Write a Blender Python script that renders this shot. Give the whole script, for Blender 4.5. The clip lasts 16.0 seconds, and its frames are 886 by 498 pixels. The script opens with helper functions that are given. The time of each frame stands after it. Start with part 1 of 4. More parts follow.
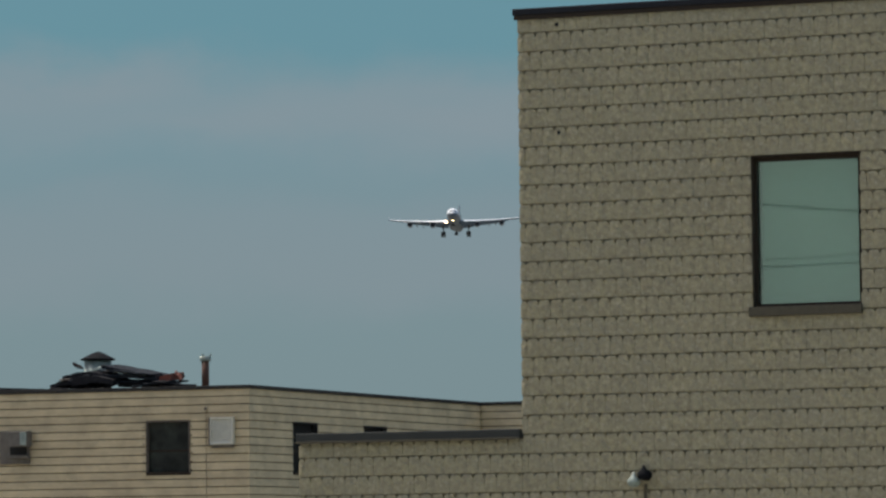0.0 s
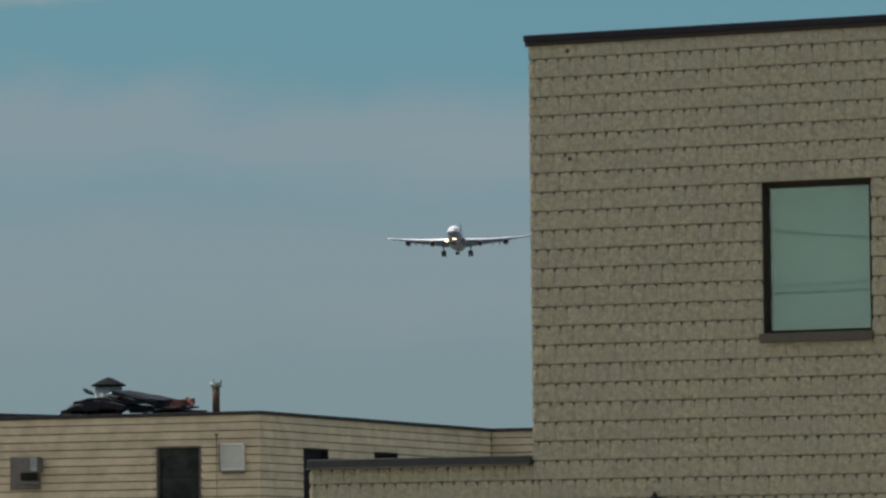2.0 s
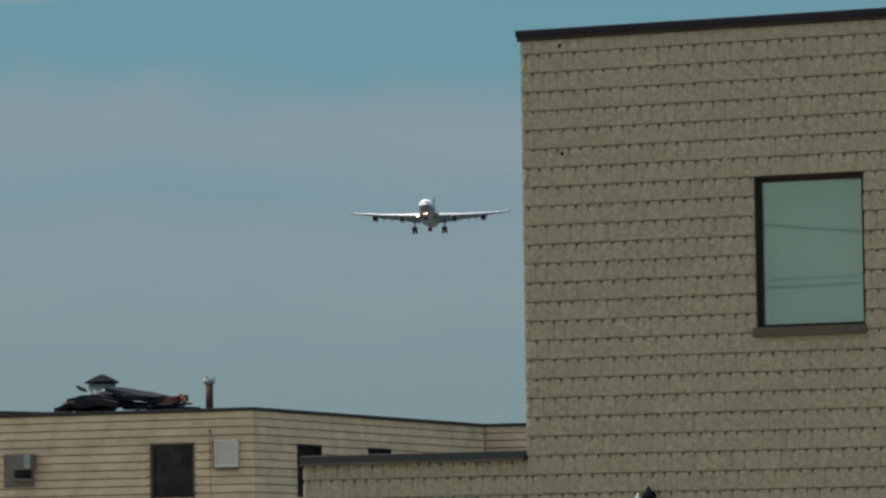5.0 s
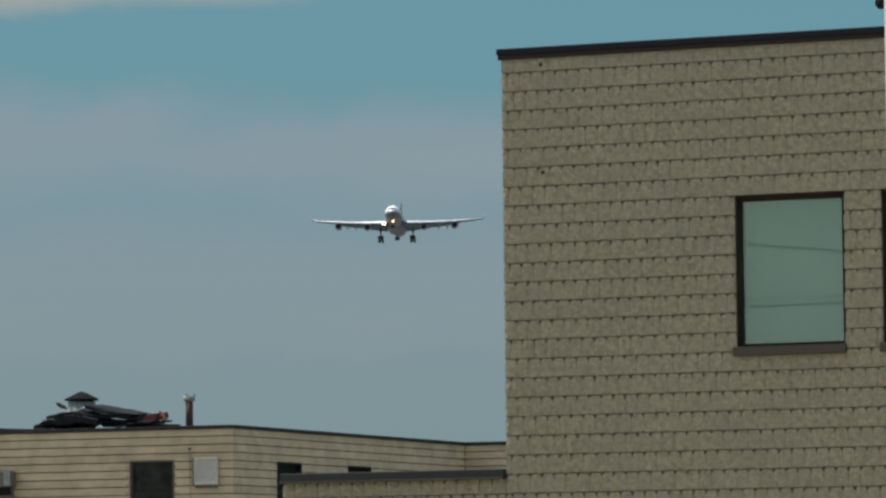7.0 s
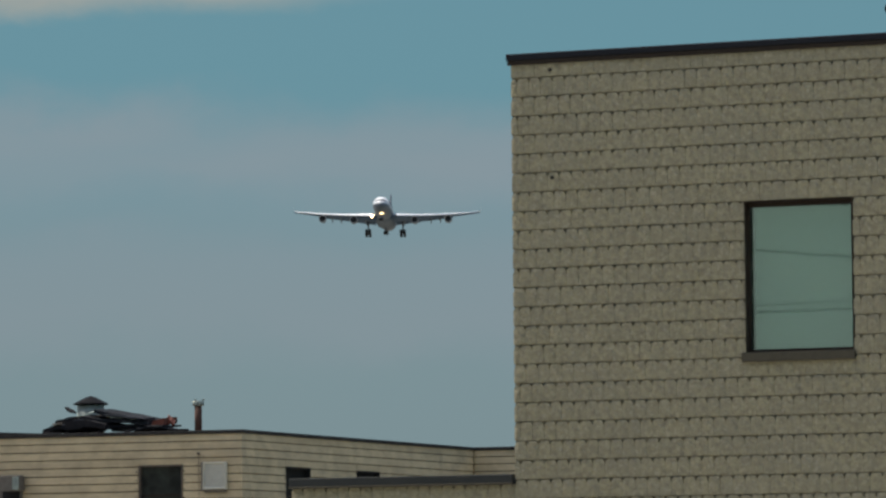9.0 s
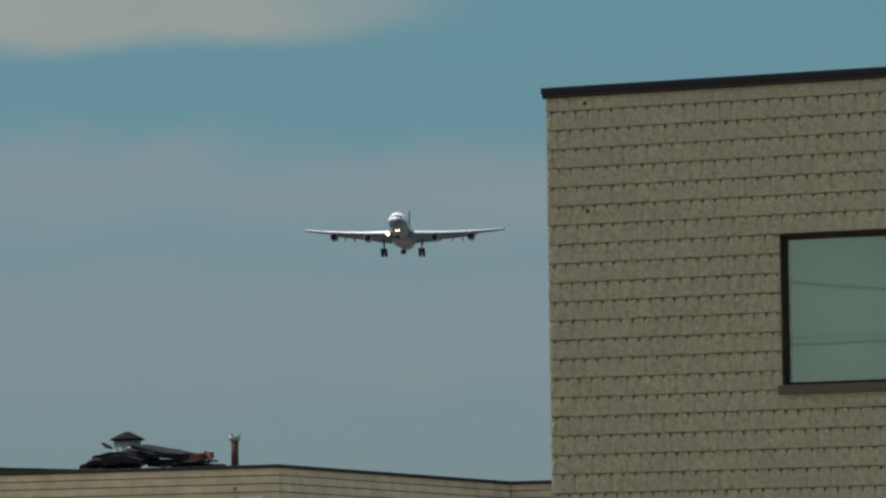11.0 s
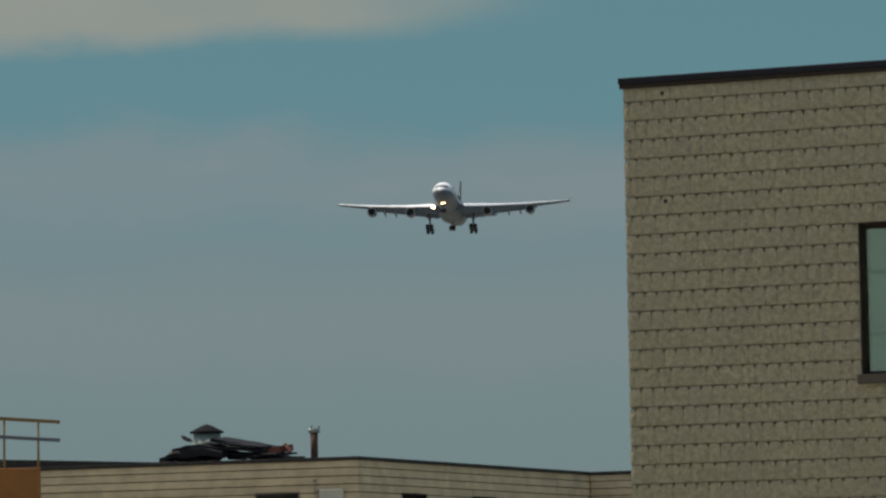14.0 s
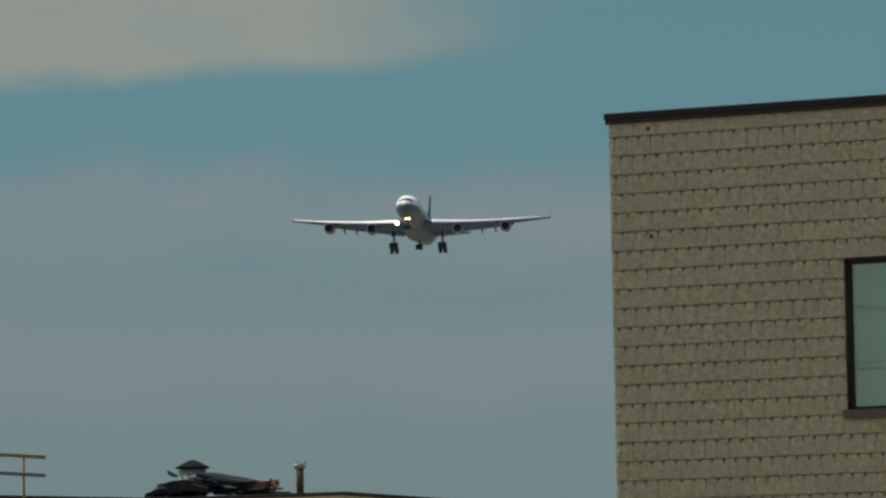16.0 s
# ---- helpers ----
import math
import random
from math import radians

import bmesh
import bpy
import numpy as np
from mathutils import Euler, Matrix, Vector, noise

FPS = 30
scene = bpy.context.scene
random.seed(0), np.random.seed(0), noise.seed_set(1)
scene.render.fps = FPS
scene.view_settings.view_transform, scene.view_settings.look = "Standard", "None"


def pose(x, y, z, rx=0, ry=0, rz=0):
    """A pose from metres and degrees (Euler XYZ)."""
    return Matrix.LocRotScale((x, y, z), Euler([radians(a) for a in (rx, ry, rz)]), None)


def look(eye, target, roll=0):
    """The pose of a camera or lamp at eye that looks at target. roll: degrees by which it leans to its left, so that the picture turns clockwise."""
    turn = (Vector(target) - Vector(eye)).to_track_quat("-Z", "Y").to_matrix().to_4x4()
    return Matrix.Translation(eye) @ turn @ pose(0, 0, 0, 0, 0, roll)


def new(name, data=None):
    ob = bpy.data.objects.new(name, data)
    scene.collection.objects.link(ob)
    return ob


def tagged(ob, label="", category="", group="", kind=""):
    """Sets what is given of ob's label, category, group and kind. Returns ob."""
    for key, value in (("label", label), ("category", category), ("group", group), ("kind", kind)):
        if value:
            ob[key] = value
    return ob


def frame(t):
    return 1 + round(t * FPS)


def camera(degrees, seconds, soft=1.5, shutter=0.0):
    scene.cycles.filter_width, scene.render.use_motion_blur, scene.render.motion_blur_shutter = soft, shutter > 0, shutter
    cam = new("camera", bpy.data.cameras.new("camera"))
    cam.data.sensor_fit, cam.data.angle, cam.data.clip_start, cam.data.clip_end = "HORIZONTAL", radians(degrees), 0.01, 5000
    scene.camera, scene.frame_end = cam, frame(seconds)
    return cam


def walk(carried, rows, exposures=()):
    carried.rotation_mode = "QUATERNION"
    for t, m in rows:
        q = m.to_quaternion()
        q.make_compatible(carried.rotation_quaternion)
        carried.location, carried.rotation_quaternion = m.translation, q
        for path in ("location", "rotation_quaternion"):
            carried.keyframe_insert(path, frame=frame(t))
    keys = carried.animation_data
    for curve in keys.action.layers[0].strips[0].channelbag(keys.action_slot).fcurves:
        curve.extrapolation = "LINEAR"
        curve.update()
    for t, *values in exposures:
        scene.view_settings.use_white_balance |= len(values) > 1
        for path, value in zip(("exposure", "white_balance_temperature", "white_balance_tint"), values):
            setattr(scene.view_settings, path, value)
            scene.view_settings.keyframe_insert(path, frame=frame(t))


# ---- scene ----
# Camera: hand-held long lens, standing in one place and turning with the aircraft.
cam = camera(10.6, 16.0, soft=2.6)
EYE = Vector((0.0, 0.0, 1.681))


def aim(yaw, pitch, roll):
    """Camera pose: yaw to the right, pitch up, roll as the picture turns anticlockwise, in degrees."""
    a, e = radians(yaw), radians(pitch)
    way = Vector((math.sin(a) * math.cos(e), math.cos(a) * math.cos(e), math.sin(e)))
    return look(EYE, EYE + way * 100.0, -roll)


TURNS = (
    (0.0, 0.0053, 3.7794, 0.637),
    (0.5, -0.0639, 3.6424, 0.523),
    (1.0, -0.1839, 4.1196, 0.624),
    (1.5, -0.2248, 4.0139, 0.619),
    (2.0, -0.1216, 4.0953, 0.569),
    (2.5, -0.2692, 4.0548, 0.515),
    (3.0, -0.1407, 4.0387, 0.441),
    (3.5, -0.0781, 4.0458, 0.464),
    (4.0, -0.0858, 3.8838, 0.786),
    (6.3, 0.0898, 4.2731, 0.784),
    (6.5, 0.1598, 4.2722, 0.793),
    (7.0, 0.2027, 4.2565, 0.660),
    (7.5, 0.5472, 4.3405, 0.883),
    (8.0, 0.4349, 4.3676, 0.956),
    (8.5, 0.2934, 4.3043, 0.724),
    (9.0, 0.0932, 4.3187, 0.548),
    (9.5, 0.0821, 4.4807, 0.318),
    (10.0, -0.0569, 4.6141, 0.441),
    (10.2, -0.1857, 4.7084, 0.709),
    (12.3, -0.5278, 4.7404, 0.790),
    (12.5, -0.6756, 4.6816, 0.942),
    (13.0, -0.8771, 4.7120, 0.922),
    (13.5, -1.0270, 4.7167, 0.947),
    (14.0, -1.2732, 4.6420, 1.066),
    (14.5, -1.1962, 4.9680, 1.056),
    (15.0, -0.9184, 5.1254, 1.216),
    (15.5, -0.9540, 5.1378, 0.941),
    (16.0, -1.0949, 5.0624, 1.070),
)
EXPOSURES = ((0.0, -0.06, 6500, 10), (3.0, 0.02, 6500, 10), (7.0, 0.04, 6500, 10), (8.5, -0.02, 6500, 10), (10.0, -0.05, 6500, 10), (13.0, -0.25, 6750, 8), (16.0, -0.29, 6800, 8))
walk(cam, [(t, aim(y, p, r)) for t, y, p, r in TURNS], EXPOSURES)

# ---------------------------------------------------------------- world and sun
SUN_AZ, SUN_EL = -63.0, 61.0  # clockwise from the camera's forward direction, degrees
SUN_STRENGTH, SKY_STRENGTH = 4.2, 0.07

world = bpy.data.worlds.new("sky")
scene.world = world
world.use_nodes = True
wn, wl = world.node_tree.nodes, world.node_tree.links
wn.clear()


def wmath(op, a, b=None, c=None, clamp=False):
    n = wn.new("ShaderNodeMath")
    n.operation, n.use_clamp = op, clamp
    for i, v in enumerate((a, b, c)):
        if v is None:
            continue
        if isinstance(v, (int, float)):
            n.inputs[i].default_value = v
        else:
            wl.new(v, n.inputs[i])
    return n.outputs[0]


def wramp(v, lo, hi):
    n = wn.new("ShaderNodeMapRange")
    n.interpolation_type = "SMOOTHSTEP"
    wl.new(v, n.inputs[0])
    n.inputs[1].default_value, n.inputs[2].default_value = lo, hi
    return n.outputs[0]


def wmix(fac, a, b, mode="MIX"):
    n = wn.new("ShaderNodeMix")
    n.data_type, n.blend_type = "RGBA", mode
    for sock, v in ((n.inputs[0], fac), (n.inputs[6], a), (n.inputs[7], b)):
        if isinstance(v, (int, float)):
            sock.default_value = v
        elif isinstance(v, tuple):
            sock.default_value = (*v, 1)
        else:
            wl.new(v, sock)
    return n.outputs[2]


sky = wn.new("ShaderNodeTexSky")
sky.sky_type, sky.sun_disc = "NISHITA", False
sky.sun_elevation, sky.sun_rotation = radians(SUN_EL), radians(SUN_AZ)
sky.air_density, sky.dust_density, sky.ozone_density = 1.0, 1.2, 2.0
coord = wn.new("ShaderNodeTexCoord")
axes = wn.new("ShaderNodeSeparateXYZ")
wl.new(coord.outputs["Generated"], axes.inputs[0])
az = wmath("MULTIPLY", wmath("ARCTAN2", axes.outputs[0], axes.outputs[1]), 57.29578)
el = wmath("MULTIPLY", wmath("ARCSINE", axes.outputs[2]), 57.29578)


def wnoise(sx, sy, off, detail, rough=0.5):
    comb = wn.new("ShaderNodeCombineXYZ")
    wl.new(wmath("MULTIPLY", az, sx), comb.inputs[0])
    wl.new(wmath("MULTIPLY", el, sy), comb.inputs[1])
    comb.inputs[2].default_value = off
    n = wn.new("ShaderNodeTexNoise")
    n.inputs["Scale"].default_value = 1.0
    n.inputs["Detail"].default_value = detail
    n.inputs["Roughness"].default_value = rough
    wl.new(comb.outputs[0], n.inputs["Vector"])
    return n.outputs[0]


# thin veils of high cloud, drawn out along the horizon in two layers
streak = wramp(wmath("ADD", wnoise(0.11, 0.62, 3.7, 3.0), wmath("MULTIPLY", wmath("SUBTRACT", wnoise(0.5, 1.6, 9.1, 4.0), 0.5), 0.22)), 0.36, 0.66)
soft_edge = wmath("MULTIPLY", wmath("SUBTRACT", wnoise(0.33, 0.45, 1.4, 5.0, 0.6), 0.5), 1.5)
lift = wmath("ADD", el, soft_edge)
upper = wmath("MULTIPLY", wramp(lift, 6.35, 5.65), wramp(lift, 4.5, 5.3))
upper = wmath("MULTIPLY", upper, wmath("MULTIPLY_ADD", wramp(az, 9.0, -1.0), 0.75, 0.25))
upper = wmath("MULTIPLY", upper, wmath("MULTIPLY_ADD", streak, 0.35, 0.65))
lower = wmath("MULTIPLY", wramp(lift, 5.1, 4.1), wramp(lift, 2.7, 3.6))
lower = wmath("MULTIPLY", lower, wmath("MULTIPLY_ADD", streak, 0.4, 0.6))
# one larger, denser cloud bank low over the roofs
edge = wmath("MULTIPLY_ADD", az, 0.062, 7.42)
wob = wmath("MULTIPLY", wmath("SUBTRACT", wnoise(0.4, 0.8, 5.2, 6.0, 0.6), 0.5), 0.75)
bank = wramp(wmath("ADD", wmath("SUBTRACT", el, edge), wob), -0.14, 0.24)
bank = wmath("MULTIPLY", bank, wramp(wmath("ADD", az, wmath("MULTIPLY", wob, 3.0)), 0.6, -2.8))
bank = wmath("MULTIPLY", bank, wramp(el, 16.0, 11.0))
bank = wmath("MULTIPLY", bank, wmath("MULTIPLY_ADD", wnoise(0.35, 1.3, 7.7, 5.0, 0.6), 0.5, 0.72))
haze = wmix(wramp(el, 3.2, 6.6), (2.62, 3.95, 4.45), (1.75, 4.1, 4.95))
hazy = wmix(wmath("MULTIPLY", wramp(el, 22.0, 9.0), 0.85), sky.outputs[0], haze)
veiled = wmix(wmath("MULTIPLY", upper, 0.85), hazy, (3.7, 4.5, 5.0))
veiled = wmix(wmath("MULTIPLY", lower, 0.7), veiled, (3.75, 4.4, 4.9))
clouded = wmix(wmath("MULTIPLY", bank, 0.88), veiled, (5.1, 5.4, 5.0))
clouded = wmix(wramp(el, 12.0, 45.0), clouded, wmix(1.0, clouded, (3.7, 3.1, 2.6), "MULTIPLY"))
bg = wn.new("ShaderNodeBackground")
bg.inputs[1].default_value = SKY_STRENGTH
wl.new(clouded, bg.inputs[0])
out = wn.new("ShaderNodeOutputWorld")
wl.new(bg.outputs[0], out.inputs[0])

sun = new("sun", bpy.data.lights.new("sun", "SUN"))
sun.data.energy, sun.data.angle, sun.data.color = SUN_STRENGTH, radians(0.53), (1.0, 0.94, 0.84)
sa, se = radians(SUN_AZ), radians(SUN_EL)
to_sun = Vector((math.sin(sa) * math.cos(se), math.cos(sa) * math.cos(se), math.sin(se)))
sun.matrix_world = look(to_sun * 200.0, (0, 0, 0))


# ---------------------------------------------------------------- materials
def material(name, color, rough=0.8, metal=0.0, grain=None, stain=None, bump=0.0, bump_scale=60.0, vary=0.0, island=False, spec=0.5, fleck=None):
    """A node material. grain, stain: (scale, colour, amount). vary: brightness change from piece to piece."""
    m = bpy.data.materials.new(name)
    m.use_nodes = True
    n, l = m.node_tree.nodes, m.node_tree.links
    p = n["Principled BSDF"]
    p.inputs["Roughness"].default_value = rough
    p.inputs["Metallic"].default_value = metal
    p.inputs["Specular IOR Level"].default_value = spec
    tc = n.new("ShaderNodeTexCoord")
    rgb = n.new("ShaderNodeRGB")
    rgb.outputs[0].default_value = (*color, 1)
    cur = rgb.outputs[0]
    for layer, det, low in ((grain, 6.0, 0.38), (stain, 4.0, 0.38), (fleck, 5.0, 0.52)):
        if not layer:
            continue
        scale, col, amount = layer[:3]
        tex = n.new("ShaderNodeTexNoise")
        tex.inputs["Scale"].default_value, tex.inputs["Detail"].default_value = 1.0, det
        tex.inputs["Roughness"].default_value = 0.6
        mapping = n.new("ShaderNodeMapping")
        mapping.inputs["Scale"].default_value = (scale, scale, scale * (layer[3] if len(layer) > 3 else 1.0))
        geo = n.new("ShaderNodeNewGeometry")
        l.new(geo.outputs["Position"] if not island == "object" else tc.outputs["Object"], mapping.inputs[0])
        l.new(mapping.outputs[0], tex.inputs["Vector"])
        ramp = n.new("ShaderNodeMapRange")
        ramp.inputs[1].default_value, ramp.inputs[2].default_value = low, low + 0.3
        ramp.inputs[4].default_value = amount
        l.new(tex.outputs[0], ramp.inputs[0])
        mix = n.new("ShaderNodeMix")
        mix.data_type = "RGBA"
        mix.inputs[7].default_value = (*col, 1)
        l.new(ramp.outputs[0], mix.inputs[0])
        l.new(cur, mix.inputs[6])
        cur = mix.outputs[2]
    if vary:
        if island is True:
            rnd = n.new("ShaderNodeNewGeometry").outputs["Random Per Island"]
        else:
            rnd = n.new("ShaderNodeObjectInfo").outputs["Random"]
        mr = n.new("ShaderNodeMapRange")
        mr.inputs[3].default_value, mr.inputs[4].default_value = 1 - vary, 1 + vary
        l.new(rnd, mr.inputs[0])
        hsv = n.new("ShaderNodeHueSaturation")
        l.new(mr.outputs[0], hsv.inputs["Value"])
        l.new(cur, hsv.inputs["Color"])
        cur = hsv.outputs[0]
    l.new(cur, p.inputs["Base Color"])
    if bump:
        tex = n.new("ShaderNodeTexNoise")
        tex.inputs["Scale"].default_value, tex.inputs["Detail"].default_value = bump_scale, 8.0
        l.new(tc.outputs["Object"], tex.inputs["Vector"])
        b = n.new("ShaderNodeBump")
        b.inputs["Strength"].default_value, b.inputs["Distance"].default_value = 1.0, bump
        l.new(tex.outputs[0], b.inputs["Height"])
        l.new(b.outputs[0], p.inputs["Normal"])
    return m


def glow(name, color, strength):
    m = bpy.data.materials.new(name)
    m.use_nodes = True
    p = m.node_tree.nodes["Principled BSDF"]
    p.inputs["Emission Color"].default_value = (*color, 1)
    p.inputs["Emission Strength"].default_value = strength
    return m


def coated_glass(name, tint, mirror, clear, rough=0.02):
    """Reflective glazing: a mirror-like tinted coat over clear tinted glass."""
    m = bpy.data.materials.new(name)
    m.use_nodes = True
    n, l = m.node_tree.nodes, m.node_tree.links
    n.remove(n["Principled BSDF"])
    see = n.new("ShaderNodeBsdfTransparent")
    see.inputs["Color"].default_value = (*clear, 1)
    gl = n.new("ShaderNodeBsdfGlossy")
    gl.inputs["Color"].default_value, gl.inputs["Roughness"].default_value = (*tint, 1), rough
    mx = n.new("ShaderNodeMixShader")
    mx.inputs[0].default_value = mirror
    tex = n.new("ShaderNodeTexNoise")
    tex.inputs["Scale"].default_value, tex.inputs["Detail"].default_value = 1.7, 1.0
    b = n.new("ShaderNodeBump")
    b.inputs["Strength"].default_value, b.inputs["Distance"].default_value = 0.2, 0.0012
    l.new(n.new("ShaderNodeTexCoord").outputs["Object"], tex.inputs["Vector"])
    l.new(tex.outputs[0], b.inputs["Height"])
    l.new(b.outputs[0], gl.inputs["Normal"])
    l.new(see.outputs[0], mx.inputs[1])
    l.new(gl.outputs[0], mx.inputs[2])
    l.new(mx.outputs[0], n["Material Output"].inputs[0])
    return m


# both block materials: pale flecks put the glints of rough facets into the colour
M_BLOCK = material("split_face_block", (0.462, 0.408, 0.252), 0.95, grain=(17.0, (0.30, 0.262, 0.18), 0.9), stain=(2.2, (0.385, 0.345, 0.235), 0.7), fleck=(26.0, (0.66, 0.59, 0.43), 0.65), bump=0.035, bump_scale=20.0, vary=0.025, spec=0.2)
M_BLOCK_REST = material("split_face_block_rest", (0.462, 0.408, 0.252), 0.95, grain=(17.0, (0.30, 0.262, 0.18), 0.9), stain=(2.2, (0.385, 0.345, 0.235), 0.7), fleck=(26.0, (0.66, 0.59, 0.43), 0.65), bump=0.035, bump_scale=20.0, vary=0.025, spec=0.2, island=True)
M_MORTAR = material("mortar", (0.30, 0.265, 0.19), 0.95, grain=(40.0, (0.09, 0.08, 0.06), 0.6), bump=0.004)
M_COPING = material("dark_metal_coping", (0.012, 0.013, 0.018), 0.55, grain=(6.0, (0.022, 0.023, 0.027), 0.5), bump=0.001, spec=0.25)
M_COPING_GREY = material("weathered_grey_coping", (0.05, 0.052, 0.046), 0.7, grain=(5.0, (0.068, 0.068, 0.06), 0.6), bump=0.001, spec=0.25)
M_BRONZE = material("bronze_window_frame", (0.034, 0.024, 0.016), 0.6, grain=(20.0, (0.05, 0.034, 0.02), 0.5), bump=0.0008, spec=0.2)
M_SILL = material("painted_sill", (0.115, 0.10, 0.068), 0.7, grain=(18.0, (0.08, 0.07, 0.05), 0.6), bump=0.001, spec=0.2)
M_GLASS = coated_glass("reflective_green_glass", (0.57, 0.69, 0.645), 0.36, (0.76, 0.89, 0.82))
M_BLIND = material("pale_blind", (0.78, 0.80, 0.74), 0.8, grain=(3.0, (0.70, 0.72, 0.67), 0.5), bump=0.0008)
M_SIDING = material("beige_siding", (0.73, 0.595, 0.365), 0.7, grain=(2.4, (0.60, 0.485, 0.31), 0.6, 3.0), stain=(1.9, (0.40, 0.325, 0.205), 0.55), fleck=(1.0, (0.37, 0.31, 0.215), 0.65, 1.8), bump=0.0012, vary=0.05, spec=0.12)
# dark wall core; bared between boards, it paints the shadow below each lap
M_LAP_SHADE = material("lap_shade_core", (0.11, 0.078, 0.048), 0.95, grain=(9.0, (0.075, 0.055, 0.036), 0.6), bump=0.002, spec=0.1)
M_TAR = material("black_roof_edge", (0.04, 0.038, 0.035), 0.9, grain=(7.0, (0.075, 0.068, 0.06), 0.6), bump=0.006, spec=0.15)
M_ROOF = material("tar_roof", (0.06, 0.058, 0.055), 0.9, grain=(4.0, (0.1, 0.095, 0.09), 0.6), bump=0.008)
# opaque panes: the dim room and faint reflections are put into the mottled colour
M_DARKGLASS = material("dark_window_glass", (0.019, 0.021, 0.018), 0.4, grain=(2.4, (0.058, 0.066, 0.054), 0.9), stain=(1.6, (0.010, 0.011, 0.009), 0.6), spec=0.15)
M_DARKROOM = material("unlit_window_glass", (0.008, 0.008, 0.008), 0.6, grain=(2.0, (0.016, 0.016, 0.015), 0.6), spec=0.1)
M_FRAME = material("weathered_window_frame", (0.16, 0.13, 0.10), 0.7, grain=(14.0, (0.08, 0.065, 0.05), 0.7), bump=0.002)
M_GALV = material("galvanised_steel", (0.36, 0.42, 0.36), 0.6, 0.2, grain=(9.0, (0.18, 0.2, 0.19), 0.7), bump=0.001)
M_VENTCAP = material("dull_vent_cap", (0.010, 0.011, 0.013), 0.85, 0.0, grain=(8.0, (0.018, 0.018, 0.019), 0.6), bump=0.002, spec=0.06)
M_RUSTPIPE = material("rusty_flue_pipe", (0.10, 0.055, 0.04), 0.8, 0.1, grain=(11.0, (0.17, 0.08, 0.045), 0.7), bump=0.003)
M_LOUVRE = material("cream_louvre", (0.76, 0.73, 0.60), 0.6, grain=(10.0, (0.62, 0.59, 0.48), 0.5), stain=(3.0, (0.58, 0.55, 0.43), 0.5), bump=0.001)
M_GREYBOX = material("grey_air_conditioner", (0.20, 0.18, 0.15), 0.75, grain=(8.0, (0.12, 0.105, 0.09), 0.6), bump=0.002, spec=0.2)
M_BLACK = material("black_void", (0.012, 0.012, 0.012), 0.8, grain=(9.0, (0.02, 0.02, 0.02), 0.5))
M_SCRAP = material("dark_scrap", (0.018, 0.018, 0.02), 0.85, grain=(7.0, (0.04, 0.038, 0.038), 0.6), bump=0.006, vary=0.3, spec=0.12)
M_SCRAP_GREY = material("grey_scrap_sheet", (0.017, 0.020, 0.024), 0.9, 0.0, grain=(6.0, (0.026, 0.028, 0.031), 0.7), bump=0.004, vary=0.2, spec=0.12)
M_RUST = material("rust_orange_scrap", (0.20, 0.065, 0.04), 0.85, grain=(10.0, (0.16, 0.05, 0.03), 0.7), bump=0.005)
M_ORANGE = material("orange_painted_steel", (0.36, 0.14, 0.022), 0.6, grain=(5.0, (0.27, 0.10, 0.018), 0.6), stain=(1.2, (0.2, 0.085, 0.025), 0.4), bump=0.001)
M_YELLOW = material("yellow_railing_paint", (0.25, 0.175, 0.075), 0.7, grain=(9.0, (0.17, 0.115, 0.055), 0.6), bump=0.001, spec=0.2)
M_WHITEWALL = material("white_stucco", (0.75, 0.83, 0.77), 0.85, grain=(3.0, (0.62, 0.68, 0.63), 0.6), stain=(0.7, (0.54, 0.60, 0.55), 0.4), bump=0.003)
M_ASPHALT = material("ground_concrete", (0.22, 0.21, 0.19), 0.9, grain=(3.0, (0.18, 0.17, 0.15), 0.6), stain=(0.05, (0.17, 0.18, 0.12), 0.6), bump=0.01)
M_CABLE = material("black_cable", (0.02, 0.02, 0.02), 0.6, grain=(9.0, (0.03, 0.03, 0.03), 0.5))
M_WOOD = material("weathered_utility_wood", (0.16, 0.12, 0.085), 0.9, grain=(5.0, (0.09, 0.07, 0.05), 0.7), bump=0.005)
M_PLANE_WHITE = material("aircraft_white_paint", (0.84, 0.87, 0.88), 0.5, grain=(0.5, (0.70, 0.75, 0.78), 0.5), stain=(0.15, (0.66, 0.70, 0.73), 0.4), island="object")
# white hull; shade of its underside is put in as grey below the nose line
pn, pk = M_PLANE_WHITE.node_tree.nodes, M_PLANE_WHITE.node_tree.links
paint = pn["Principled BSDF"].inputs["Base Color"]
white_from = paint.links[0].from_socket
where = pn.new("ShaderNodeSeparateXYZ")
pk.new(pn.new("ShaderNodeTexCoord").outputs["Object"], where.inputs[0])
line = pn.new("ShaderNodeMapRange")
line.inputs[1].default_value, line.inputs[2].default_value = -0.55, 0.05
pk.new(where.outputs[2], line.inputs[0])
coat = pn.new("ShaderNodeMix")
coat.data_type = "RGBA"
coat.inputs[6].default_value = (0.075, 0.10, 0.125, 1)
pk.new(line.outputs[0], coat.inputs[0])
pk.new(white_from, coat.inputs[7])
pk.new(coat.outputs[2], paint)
M_PLANE_GREY = material("aircraft_grey_underside", (0.17, 0.195, 0.215), 0.8, grain=(0.6, (0.13, 0.15, 0.17), 0.6), island="object", spec=0.1)
M_WING = material("aircraft_wing_grey", (0.11, 0.15, 0.20), 0.9, grain=(0.7, (0.09, 0.12, 0.16), 0.6), island="object", spec=0.05)
M_SLAT = material("bare_metal_leading_edge", (0.94, 0.96, 0.97), 0.4, 0.0, grain=(0.8, (0.88, 0.9, 0.92), 0.5), island="object")
